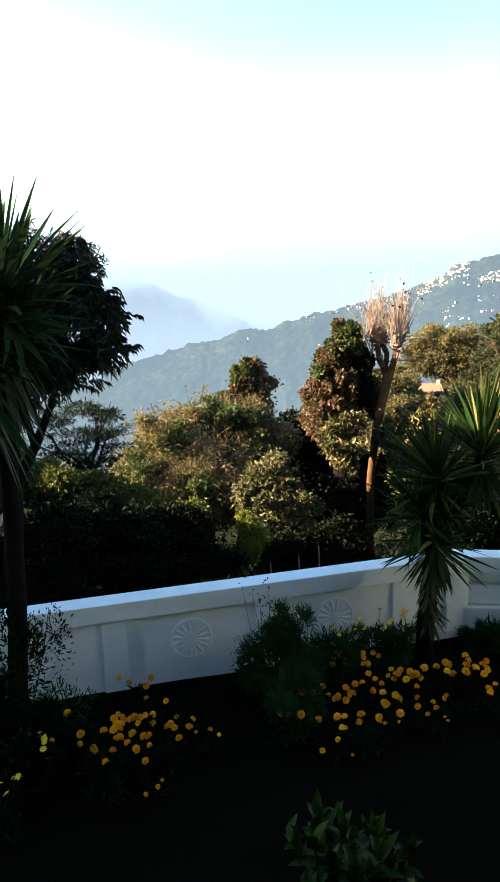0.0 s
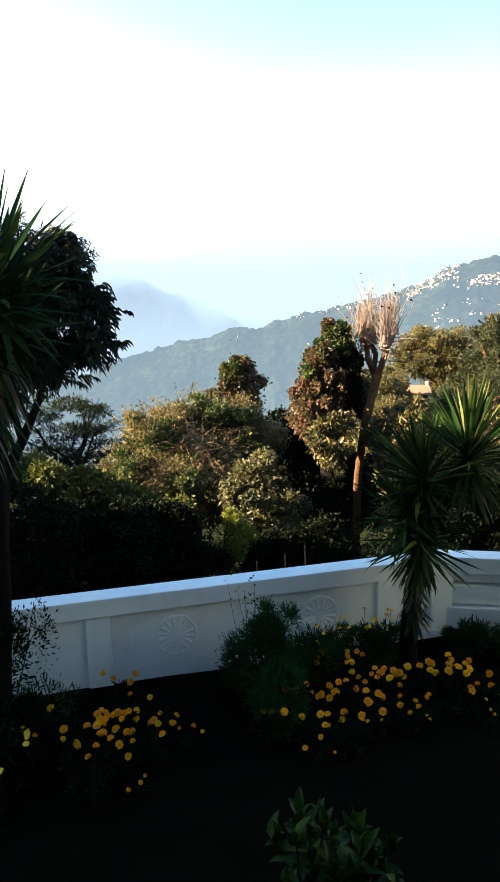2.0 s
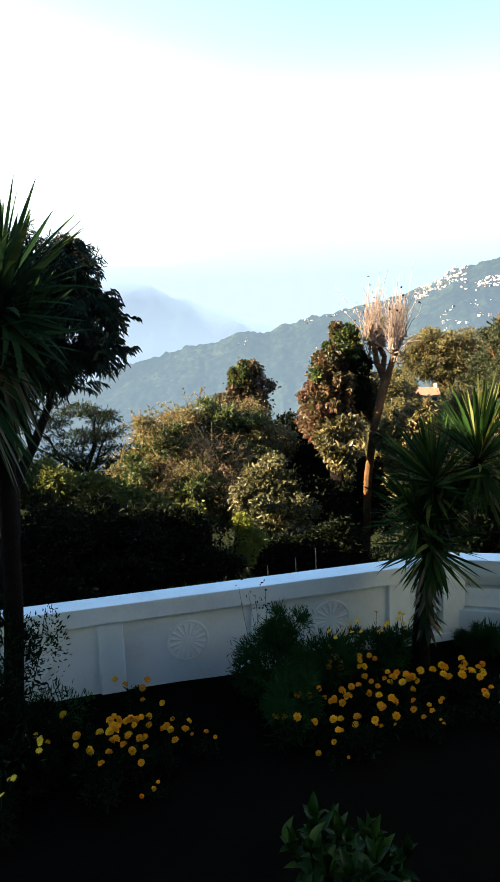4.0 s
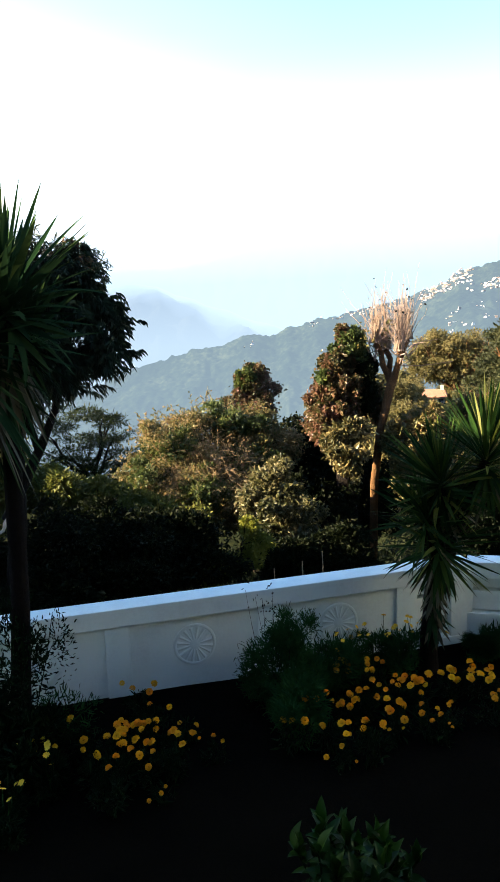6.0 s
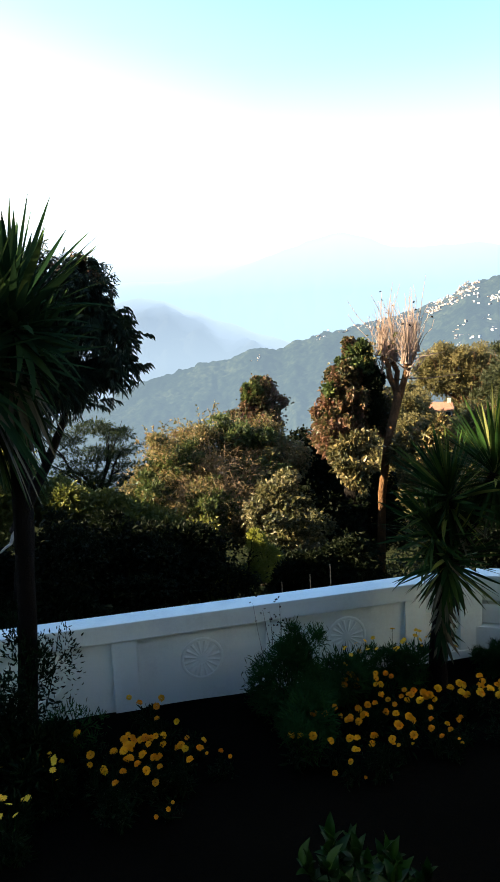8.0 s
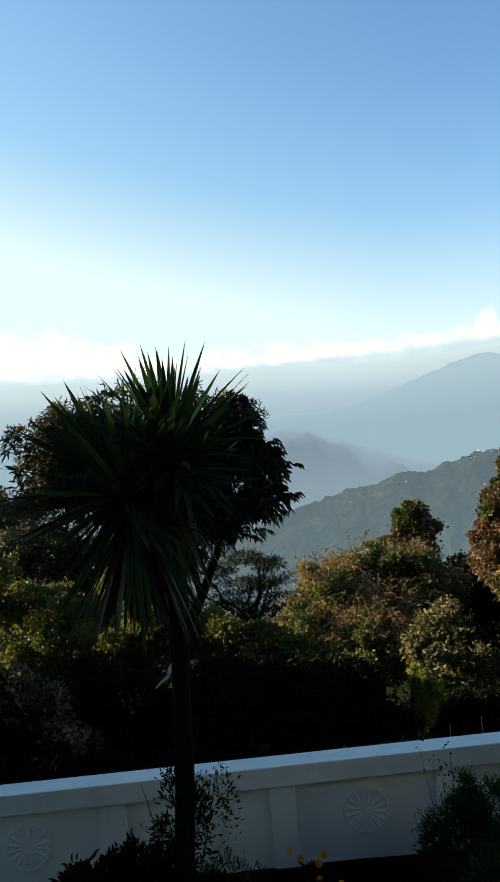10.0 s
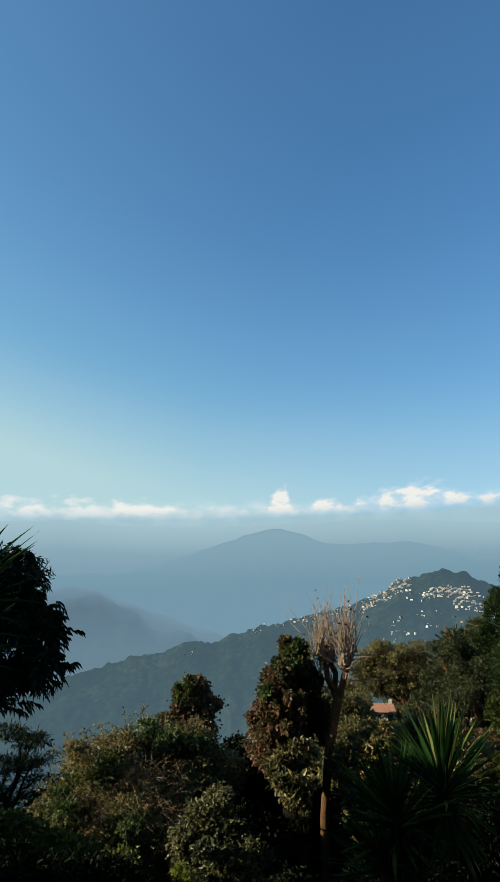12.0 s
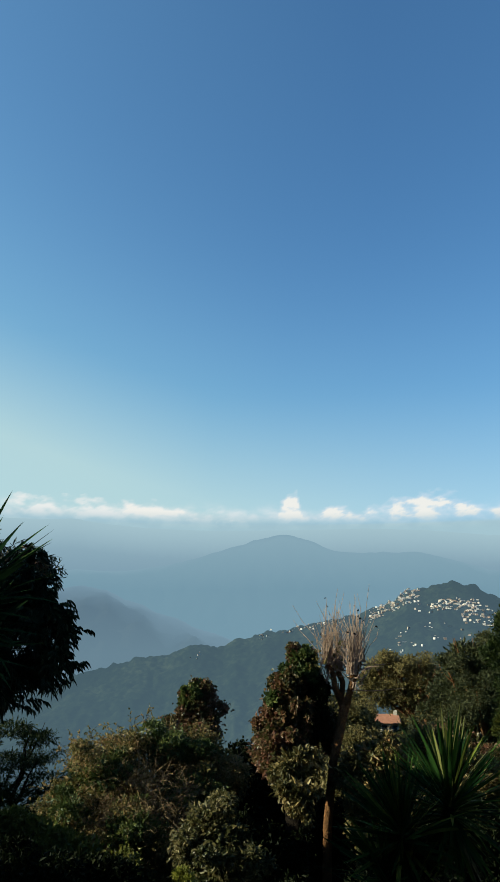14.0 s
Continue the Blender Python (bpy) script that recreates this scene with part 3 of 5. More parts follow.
def build_wall():
    w = thing("wall_garden", (WALL_A.x, WALL_A.y, 0), "white painted parapet wall with pilasters and wheel reliefs", "wall", turn=WALL_TURN, kind="structure")
    first = -8
    x0 = 0.39 + STEP * first
    end = 3.9
    part("panel_wall", box(bmesh.new(), x0, 0, -1.6, end, 0.22, 0.83), M_PAINT, w)
    part("coping", box(bmesh.new(), x0, -0.05, 0.82, CORNER_S + 0.02, 0.25, 1.03, 0.012), M_PAINT, w, "flat white coping")
    post = None
    med, ray = medallion_mesh(), ray_mesh()
    for k in range(first, 3):
        s = 0.39 + STEP * k
        if post is None:
            post = part("pilaster", box(bmesh.new(), 0, -0.035, -0.1, POST, 0.0, 0.822, 0.008), M_PAINT, w)
            post.location = (s, 0, 0)
        else:
            o = new("pilaster", post.data)
            o.parent, o.location = w, (s, 0, 0)
        if k < 2:
            o = new("medallion", med)
            o.parent, o.location = w, (s + 0.99, -0.001, 0.48)
            tagged(o, "round plaster wheel relief")
            for q in range(16):
                r = new("ray", ray)
                r.parent = o
                r.matrix_local = pose(0, 0, 0, 0, 360 * (q + 0.5) / 16, 0)
    # the slatted bay before the corner
    a, b = end, CORNER_S
    for z0, z1, y in ((-0.6, 0.09, -0.04), (0.11, 0.34, 0.06), (0.37, 0.62, 0.01), (0.64, 0.822, 0.08)):
        part("slat", box(bmesh.new(), a + POST - 0.04, y, z0, b - 0.1, y + 0.16, z1, 0.01), M_PAINT, w)
    part("corner_pier", box(bmesh.new(), b - 0.26, -0.03, -0.6, b + 0.04, 0.22, 0.822, 0.01), M_PAINT, w)

    w = thing("wall_garden_return", (CORNER.x, CORNER.y, 0), "white painted parapet with long horizontal slots", "wall", turn=TURN_2, kind="structure")
    part("coping", box(bmesh.new(), 0.0, -0.05, 0.818, 9, 0.25, 1.025, 0.012), M_PAINT, w, "flat white coping")
    for k in range(5):
        s = 0.14 + 1.9 * k
        if k:
            part("pier", box(bmesh.new(), s - 0.13, -0.03, -0.6, s + 0.14, 0.22, 0.82, 0.01), M_PAINT, w)
        for z0, z1, y in ((-0.6, 0.365, -0.045), (0.39, 0.64, 0.02), (0.655, 0.822, 0.09)):
            part("slat", box(bmesh.new(), s + 0.02 if k else -0.06, y, z0, s + 1.8, y + 0.16, z1, 0.01), M_PAINT, w)


build_wall()


# ---- sword-leaved palms ----
def sword_meshes(mat):
    """Long stiff leaves with a keel, arching more from one to the next; along +x, up +z."""
    out = []
    for droop in (0.02, 0.12, 0.3, 0.6, 1.0):
        verts, faces = [], []
        n = 9
        x = z = 0.0
        for i in range(n + 1):
            t = i / n
            w = 0.5 * (0.45 + 0.55 * math.sin(math.pi * min(1, t * 1.4) * 0.62)) * (1 - t ** 3.2) + 0.004
            a = -droop * 1.5 * t ** 1.4
            verts += [(x, w, z + 0.014 * w), (x, 0, z), (x, -w, z + 0.014 * w)]
            x += math.cos(a) / n
            z += math.sin(a) / n
        # the width is in units of the leaf's own breadth
        for i in range(n):
            for k in range(2):
                a = i * 3 + k
                faces.append((a, a + 3, a + 4, a + 1))
        me = bpy.data.meshes.new("sword_leaf")
        me.from_pydata(verts, [], faces)
        me.materials.append(mat)
        me.polygons.foreach_set("use_smooth", [True] * len(me.polygons))
        out.append(me)
    return out


SWORDS, SWORDS_LIGHT, SWORDS_DRY, SWORDS_SUNLIT = (sword_meshes(m) for m in (M_PALM, M_PALM_LIGHT, M_PALM_DRY, M_PALM_SUNLIT))


def leaf_head(parent, centre, count, length, low=-75, high=88, breadth=0.055, dry=0.06, lean=(0, 0), fresh=None):
    """A rosette of sword leaves: upright in the middle, hanging at the rim."""
    for i in range(count):
        t = (i + rng.random()) / count
        up = high - (high - low) * t ** 0.85
        turn = i * 137.5 + rng.normal() * 14
        size = length * (0.72 + 0.33 * math.sin(math.pi * min(1, t + 0.25))) * rng.uniform(0.85, 1.1)
        k = int(np.clip(t * 3.0 + rng.normal() * 0.9, 0, 4))
        if up < -35:
            k = min(k, 1)
        meshes = SWORDS_DRY if (up < -45 and rng.random() < dry * 6) else (fresh or SWORDS)
        ob = new("leaf", meshes[k])
        ob.parent = parent
        m = pose(centre[0], centre[1], centre[2] - 0.22 * t + 0.05) @ pose(0, 0, 0, lean[0], lean[1], 0) @ pose(0, 0, 0, 0, 0, turn) @ pose(0, 0, 0, 0, -up, 0) @ pose(0.03, 0, 0, rng.uniform(-35, 35), 0, 0)
        ob.matrix_local = m @ Matrix.Diagonal((size, breadth * rng.uniform(0.8, 1.2), size, 1))


def build_left_palm():
    base = Vector((-2.49, 6.35, 0))
    top = at(-19.9, 1.5, 6.8)
    p = thing("palm", base, "tall dark cabbage palm with crowded heads of sword leaves", "palm tree", "garden palms")
    t = top - base
    pts = [Vector((0, 0, -0.1)), Vector((0.01, 0, 0.5)), t * 0.35 + Vector((0.03, 0, 0)), t * 0.7 + Vector((0.01, 0.02, 0)), t]
    v, f = tube(pts, [0.13, 0.10, 0.088, 0.085, 0.08], 12)
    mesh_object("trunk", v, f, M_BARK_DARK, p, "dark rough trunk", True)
    left, right = at(-23.6, 0.0, 6.7) - base, at(-18.6, -0.4, 7.0) - base
    v, f = tubes([tube([t * 0.72, t.lerp(h, 0.6) - Vector((0, 0, 0.25)), h], [0.09, 0.075, 0.06], 8) for h in (left, right)])
    mesh_object("limb", v, f, M_BARK_DARK, p, "", True)
    leaf_head(p, t + Vector((0.02, 0, 0.10)), 120, 1.0, -40, 88, 0.082, 0.05)
    leaf_head(p, left, 180, 1.05, -70, 86, 0.07, 0.05, (0, -38))
    leaf_head(p, right, 70, 0.66, -70, 86, 0.062, 0.05, (0, 22))
    leaf_head(p, left + Vector((0.06, 0, -0.15)), 170, 1.25, -88, -42, 0.06, 0.05)
    leaf_head(p, t + Vector((-0.05, 0, -0.2)), 120, 0.95, -88, -58, 0.06, 0.05)


def build_right_palm():
    base = Vector((1.8, 7.71, 0))
    p = thing("palm", base, "smaller branched cabbage palm with several leaf heads", "palm tree", "garden palms")
    heads = [(at(17.5, -11.0, 8.0) - base, 115, 0.82, -60, (0, 4)), (at(14.1, -12.9, 7.8) - base, 100, 0.72, -65, (0, -22)), (at(13.9, -17.6, 7.75) - base, 115, 0.72, -88, (0, 0)), (at(12.9, -15.6, 7.7) - base, 60, 0.62, -70, (0, -40))]
    fork = heads[2][0] * 0.92
    v, f = tubes([tube([Vector((0, 0, -0.1)), Vector((-0.01, 0, 0.4)), fork], [0.12, 0.095, 0.085], 12)] + [tube([fork * 0.95, fork.lerp(h[0], 0.5) + Vector((0, 0, -0.08)), h[0]], [0.09, 0.075, 0.06], 10) for h in (heads[0], heads[1], heads[3])])
    mesh_object("trunk", v, f, M_BARK_DARK, p, "dark forked trunk", True)
    for k in range(5):
        leaf_head(p, fork * (0.98 - 0.13 * k), 26, 0.30, -86, -35, 0.05, 0.12)
    for h, c, le, lo, lean in heads:
        leaf_head(p, h, int(c * 1.6), le, lo, 86, 0.048, 0.08, lean, SWORDS_LIGHT)
    # upright spears that carry the sun in their own pale colour
    leaf_head(p, heads[0][0] + Vector((0, 0, 0.05)), 11, 0.88, 50, 88, 0.05, 0, (0, 6), SWORDS_SUNLIT)


build_left_palm()
build_right_palm()


# ---- trees and shrubs past the wall ----
def branches(base, targets, r0, depth_share=0.55, bend=0.12, sides=6):
    """Limbs from a trunk line to the places given."""
    out = []
    for tgt in targets:
        d = (Vector(tgt) - base)
        s = base + d * rng.uniform(0.02, 0.15)
        pts = wobble(s, tgt, 5, bend * d.length * 0.35)
        r = r0 * rng.uniform(0.5, 1.0)
        out.append(tube(pts, [r, r * 0.8, r * 0.62, r * 0.45, r * 0.28, r * 0.12], sides))
    return out


def leafy_tree(name, az, dist, blobs, count, leaf, mat, label, category="tree", trunk_r=0.14, bark=None, droop=0.3, spread=0.8, ragged=0.25, depth=0.45, lean=0.0, twigs=14, group="", extra=(), whorl=0):
    """blobs: (az, el, distance, width, depth, height) seen from the balcony; half sizes in metres."""
    global rng
    rng = np.random.default_rng(int(abs(az) * 100 + dist * 10))
    foot = at(az, 0, dist)
    foot.z = ground_z(foot.x, foot.y)
    p = thing(name, foot, label, category, group)
    local = []
    for a, e, r, wx, wy, wz in blobs:
        c = at(a, e, r) - foot
        local.append((c.x, c.y, c.z, wx, wy, wz))
    mean = Vector(np.mean([b[:3] for b in local], axis=0).tolist())
    low = min(b[2] - b[5] for b in local)
    fork = Vector((mean.x * 0.6 + lean, mean.y * 0.6, max(0.4, low + 0.15)))
    limbs = [tube([Vector((0, 0, -0.3)), fork * 0.5 + Vector((0.06, 0.03, 0)), fork], [trunk_r * 1.35, trunk_r * 1.05, trunk_r * 0.8], 10)]
    targets = []
    for i in range(twigs):
        b = local[i % len(local)]
        d = unit(rng.normal(size=(1, 3)))[0]
        targets.append(Vector((b[0] + d[0] * b[3] * 1.0, b[1] + d[1] * b[4] * 1.0, b[2] + abs(d[2]) * b[5] * 1.0)))
    limbs += branches(fork, targets, trunk_r * 0.5)
    v, f = tubes(limbs)
    mesh_object("trunk", v, f, bark or M_BARK_DARK, p, "", True)
    if whorl:
        sprays("crown", p, local, count, whorl, leaf, mat, ragged, depth)
        wide = [(b[0], b[1], b[2] + 0.03, b[3] * 1.12, b[4] * 1.12, b[5] * 1.12) for b in local]
        sprays("outer_twig_leaf", p, wide, count // 6, whorl, leaf, mat, ragged * 0.6, 0.3)
    else:
        crown("crown", p, local, count, leaf, mat, droop, spread, ragged, depth)
    for nm, sub, cnt, lf, mt, dr in extra:
        pts = []
        for a, e, r, wx, wy, wz in sub:
            c = at(a, e, r) - foot
            pts.append((c.x, c.y, c.z, wx, wy, wz))
        crown(nm, p, pts, cnt, lf, mt, dr, spread, ragged, depth)
    return p


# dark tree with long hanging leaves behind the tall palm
# sun on its left edge is put in as paler lit_leaf crowns
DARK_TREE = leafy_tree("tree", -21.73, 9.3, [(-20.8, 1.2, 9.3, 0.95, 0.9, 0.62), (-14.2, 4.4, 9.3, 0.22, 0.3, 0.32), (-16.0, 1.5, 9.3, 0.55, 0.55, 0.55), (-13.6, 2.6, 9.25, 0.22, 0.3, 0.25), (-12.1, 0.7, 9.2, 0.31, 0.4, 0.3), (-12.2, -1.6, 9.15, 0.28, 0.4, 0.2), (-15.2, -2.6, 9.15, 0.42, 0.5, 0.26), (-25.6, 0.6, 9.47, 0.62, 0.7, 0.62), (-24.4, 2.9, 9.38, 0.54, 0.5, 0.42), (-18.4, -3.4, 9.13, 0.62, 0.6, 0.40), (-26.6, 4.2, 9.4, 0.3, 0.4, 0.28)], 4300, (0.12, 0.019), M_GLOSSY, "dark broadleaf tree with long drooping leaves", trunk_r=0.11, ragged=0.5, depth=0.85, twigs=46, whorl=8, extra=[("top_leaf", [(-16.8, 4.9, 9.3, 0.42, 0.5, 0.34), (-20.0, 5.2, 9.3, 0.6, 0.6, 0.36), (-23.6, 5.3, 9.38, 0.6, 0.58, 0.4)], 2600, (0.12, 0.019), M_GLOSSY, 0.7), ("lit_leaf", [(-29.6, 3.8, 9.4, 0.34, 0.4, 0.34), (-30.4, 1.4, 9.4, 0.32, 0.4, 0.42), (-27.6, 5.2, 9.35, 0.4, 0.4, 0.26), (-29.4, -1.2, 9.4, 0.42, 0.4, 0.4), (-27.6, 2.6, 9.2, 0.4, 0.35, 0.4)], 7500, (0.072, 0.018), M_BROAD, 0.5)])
v, f = tube([q - DARK_TREE.matrix_world.translation for q in (at(-20.6, -12.7, 8.9), at(-20.85, -13.2, 8.85), at(-20.8, -13.6, 8.85), at(-21.15, -14.1, 8.83), at(-21.4, -14.7, 8.8), at(-21.9, -15.0, 8.78), at(-22.4, -15.4, 8.75))], [0.020, 0.026, 0.022, 0.027, 0.021, 0.016, 0.007], 8)
mesh_object("broken_limb", v, f, M_CUT, DARK_TREE, "pale barkless broken limb", True)
v, f = tubes([tube([q - DARK_TREE.matrix_world.translation for q in (at(-21.0, -14.0, 9.1), at(-19.6, -11.4, 9.15), at(-18.0, -8.6, 9.2), at(-16.6, -5.6, 9.25), at(-15.4, -2.4, 9.25))], [0.085, 0.075, 0.062, 0.045, 0.03], 8), tube([q - DARK_TREE.matrix_world.translation for q in (at(-18.2, -8.9, 9.2), at(-19.0, -5.4, 9.25), at(-20.4, -2.0, 9.3))], [0.05, 0.04, 0.025], 8)])
mesh_object("leaning_limb", v, f, M_BARK_DARK, DARK_TREE, "dark leaning forked limb", True)
# golden scrubby bush
GOLDEN = leafy_tree("bush", -5.62, 14.5, [(-4.9, -8.0, 14.6, 1.15, 0.98, 0.58), (-10.6, -12.6, 13.9, 0.6, 0.6, 0.5), (-4.0, -14.6, 13.2, 1.0, 0.7, 0.6), (-8.0, -15.0, 13.0, 0.9, 0.6, 0.5), (-7.93, -9.19, 14.2, 0.84, 0.8, 0.62), (-2.24, -8.83, 14.8, 0.8, 0.8, 0.62), (-5.97, -11.49, 13.8, 1.15, 0.89, 0.62), (-9.88, -10.97, 14.2, 0.49, 0.53, 0.44), (-3.2, -12.6, 13.6, 0.9, 0.7, 0.6), (-8.8, -12.8, 13.4, 0.8, 0.7, 0.5), (0.6, -9.6, 14.6, 0.8, 0.7, 0.7)], 46000, (0.062, 0.034), M_OLIVE, "broad sunlit bush with olive and brown leaves", "bush", 0.09, M_TWIG, 0.2, 1.0, 0.6, 0.8, 0, 40, "", [("green_shoot", [(-3.0, -7.7, 14.3, 0.7, 0.6, 0.36), (-7.4, -9.6, 13.7, 0.5, 0.5, 0.4), (-9.8, -12.6, 13.3, 0.6, 0.5, 0.4), (-1.6, -10.6, 13.9, 0.6, 0.5, 0.4), (-5.4, -13.2, 12.9, 0.6, 0.4, 0.4)], 9000, (0.08, 0.036), M_SHOOT, 0.1)])
def arc(a, way, length, sag, n=6):
    """Points along a shoot that starts at a along way and bends as it goes."""
    side = Vector(rng.normal(size=3).tolist()) * 0.9
    pts, p, d = [Vector(a)], Vector(a), Vector(way).normalized()
    for _ in range(n):
        d = (d + side * (0.9 / n) + Vector((0, 0, -sag / n))).normalized()
        p = p + d * (length / n)
        pts.append(p.copy())
    return pts


def thicket(parent, blobs, count, length, mat, thick=0.006):
    """Bare curving twigs at the side of a bush that faces the garden."""
    out = []
    foot = parent.matrix_world.translation
    for i in range(count):
        az, el, r, wx, wy, wz = blobs[i % len(blobs)]
        c = at(az, el, r) - foot
        d = Vector(rng.normal(size=3).tolist()).normalized()
        d.y = -abs(d.y)
        a = c + Vector((d.x * wx, d.y * wy, d.z * wz)) * rng.uniform(0.55, 0.95)
        ln = length * rng.uniform(0.5, 1.4)
        pts = arc(a, d + Vector(rng.normal(size=3).tolist()) * 0.8, ln, rng.uniform(-0.4, 0.9))
        out.append(tube(pts, [thick * (1 - 0.13 * k) for k in range(len(pts))], 4))
        for k in range(2):
            j = int(rng.integers(1, 5))
            sub = arc(pts[j], Vector(rng.normal(size=3).tolist()) + d * 0.5, ln * 0.45, 0.2, 4)
            out.append(tube(sub, [thick * (0.6 - 0.11 * q) for q in range(len(sub))], 3))
    v, f = tubes(out)
    tagged(mesh_object("twig", v, f, mat, parent, "bare curving twigs"), kind="stuff")


def shoots(parent, blobs, count, length, leaf, mat, each=9, hang=0.0):
    """Leafy shoots that stand out of the outline, upwards and outwards."""
    stems, P, D = [], [], []
    foot = parent.matrix_world.translation
    for i in range(count):
        az, el, r, wx, wy, wz = blobs[i % len(blobs)]
        c = at(az, el, r) - foot
        d = Vector(rng.normal(size=3).tolist()).normalized()
        d = Vector((d.x, d.y, abs(d.z))).normalized()
        a = c + Vector((d.x * wx, d.y * wy, d.z * wz)) * 0.85
        pts = arc(a, d + Vector((0, 0, 0.5)), length * rng.uniform(0.5, 1.3), rng.uniform(-0.2, 0.8) + hang)
        stems.append(tube(pts, [0.005 - 0.0006 * k for k in range(len(pts))], 3))
        for k in range(each):
            t = rng.uniform(1, 6)
            j = min(5, int(t))
            P.append(pts[j].lerp(pts[j + 1], t - j))
            D.append(Vector(rng.normal(size=3).tolist()) + (pts[j + 1] - pts[j]).normalized() * 1.2 - Vector((0, 0, hang * 1.3)))
    v, f = tubes(stems)
    tagged(mesh_object("shoot_stem", v, f, M_BARK_DARK, parent), kind="stuff")
    n = len(P)
    V, F = leaf_mesh(np.array([tuple(q) for q in P]), np.array([tuple(q) for q in D]), leaf[0] * rng.uniform(0.6, 1.3, n), leaf[1] * rng.uniform(0.7, 1.2, n))
    tagged(mesh_object("shoot_leaf", V, F, mat, parent), kind="stuff")


shoots(DARK_TREE, [(-14.2, 4.4, 9.3, 0.22, 0.3, 0.32), (-16.6, 4.9, 9.35, 0.45, 0.5, 0.33), (-23.6, 5.4, 9.38, 0.62, 0.58, 0.38), (-19.6, 5.0, 9.3, 0.6, 0.5, 0.4), (-27.4, 4.4, 9.4, 0.4, 0.4, 0.3)], 190, 0.26, (0.105, 0.017), M_GLOSSY, 14, 0.9)
shoots(DARK_TREE, [(-22.8, 5.8, 9.3, 0.5, 0.5, 0.42), (-15.8, 5.2, 9.2, 0.3, 0.3, 0.3), (-26.4, 4.6, 9.38, 0.58, 0.58, 0.4), (-29.6, 3.4, 9.47, 0.42, 0.42, 0.42)], 60, 0.24, (0.095, 0.022), M_IVY, 12, 0.9)
thicket(GOLDEN, [(-5.2, -10.8, 13.5, 1.0, 0.6, 0.55), (-3.2, -11.2, 13.5, 0.8, 0.5, 0.45), (-6.6, -12.0, 13.3, 0.7, 0.5, 0.4), (-4.6, -13.0, 12.9, 1.0, 0.5, 0.4)], 420, 0.42, M_TWIG, 0.0034)
shoots(GOLDEN, [(-4.9, -8.0, 14.6, 1.15, 0.98, 0.58), (-7.93, -9.19, 14.2, 0.84, 0.8, 0.62), (-2.24, -8.83, 14.8, 0.8, 0.8, 0.62), (-9.88, -10.97, 14.2, 0.49, 0.53, 0.44), (-5.97, -11.49, 13.8, 1.15, 0.89, 0.62)], 190, 0.34, (0.06, 0.03), M_OLIVE)
# creeper-covered stump
leafy_tree("creeper_stump", -0.64, 17.5, [(-0.95, -4.1, 17.5, 0.4, 0.4, 0.36), (-1, -4.8, 17.5, 0.48, 0.48, 0.36), (-1.05, -5.5, 17.5, 0.53, 0.53, 0.36), (-1.05, -6.2, 17.5, 0.57, 0.57, 0.36), (-1.05, -6.9, 17.5, 0.6, 0.6, 0.36), (-1, -7.6, 17.5, 0.62, 0.62, 0.36), (-0.95, -8.3, 17.5, 0.63, 0.63, 0.36), (-0.9, -9.2, 17.5, 0.65, 0.65, 0.36)], 26000, (0.066, 0.046), M_IVY, "rounded stump of a tree smothered in creeper", "tree", 0.22, None, 0.5, 0.8, 0.05, 0.4, 0, 8, "", [("green_top", [(-1.1, -3.75, 17.45, 0.3, 0.36, 0.22), (-1.7, -4.6, 17.4, 0.2, 0.3, 0.2)], 4200, (0.065, 0.033), M_SHOOT, 0.3)])
# sunlight on the low leaves is put into their gold leaf colour
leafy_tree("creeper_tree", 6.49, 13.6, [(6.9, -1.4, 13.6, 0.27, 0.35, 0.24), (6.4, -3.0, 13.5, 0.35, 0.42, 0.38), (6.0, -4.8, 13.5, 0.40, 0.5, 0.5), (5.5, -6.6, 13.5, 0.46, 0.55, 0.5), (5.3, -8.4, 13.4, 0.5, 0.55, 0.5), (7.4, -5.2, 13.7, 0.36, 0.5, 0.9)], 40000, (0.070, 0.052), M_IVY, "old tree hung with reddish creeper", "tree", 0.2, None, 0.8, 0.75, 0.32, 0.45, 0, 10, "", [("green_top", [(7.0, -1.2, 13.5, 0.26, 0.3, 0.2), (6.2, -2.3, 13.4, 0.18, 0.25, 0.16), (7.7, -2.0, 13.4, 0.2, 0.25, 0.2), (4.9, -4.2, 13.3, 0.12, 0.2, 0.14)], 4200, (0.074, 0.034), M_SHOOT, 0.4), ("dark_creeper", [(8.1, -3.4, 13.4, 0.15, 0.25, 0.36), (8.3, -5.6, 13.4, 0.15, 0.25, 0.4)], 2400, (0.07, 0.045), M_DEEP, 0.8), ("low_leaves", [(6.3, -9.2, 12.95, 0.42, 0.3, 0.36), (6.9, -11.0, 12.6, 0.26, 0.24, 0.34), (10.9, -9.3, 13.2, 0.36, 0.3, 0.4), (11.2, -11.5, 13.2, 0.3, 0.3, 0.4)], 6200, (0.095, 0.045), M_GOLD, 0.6)])
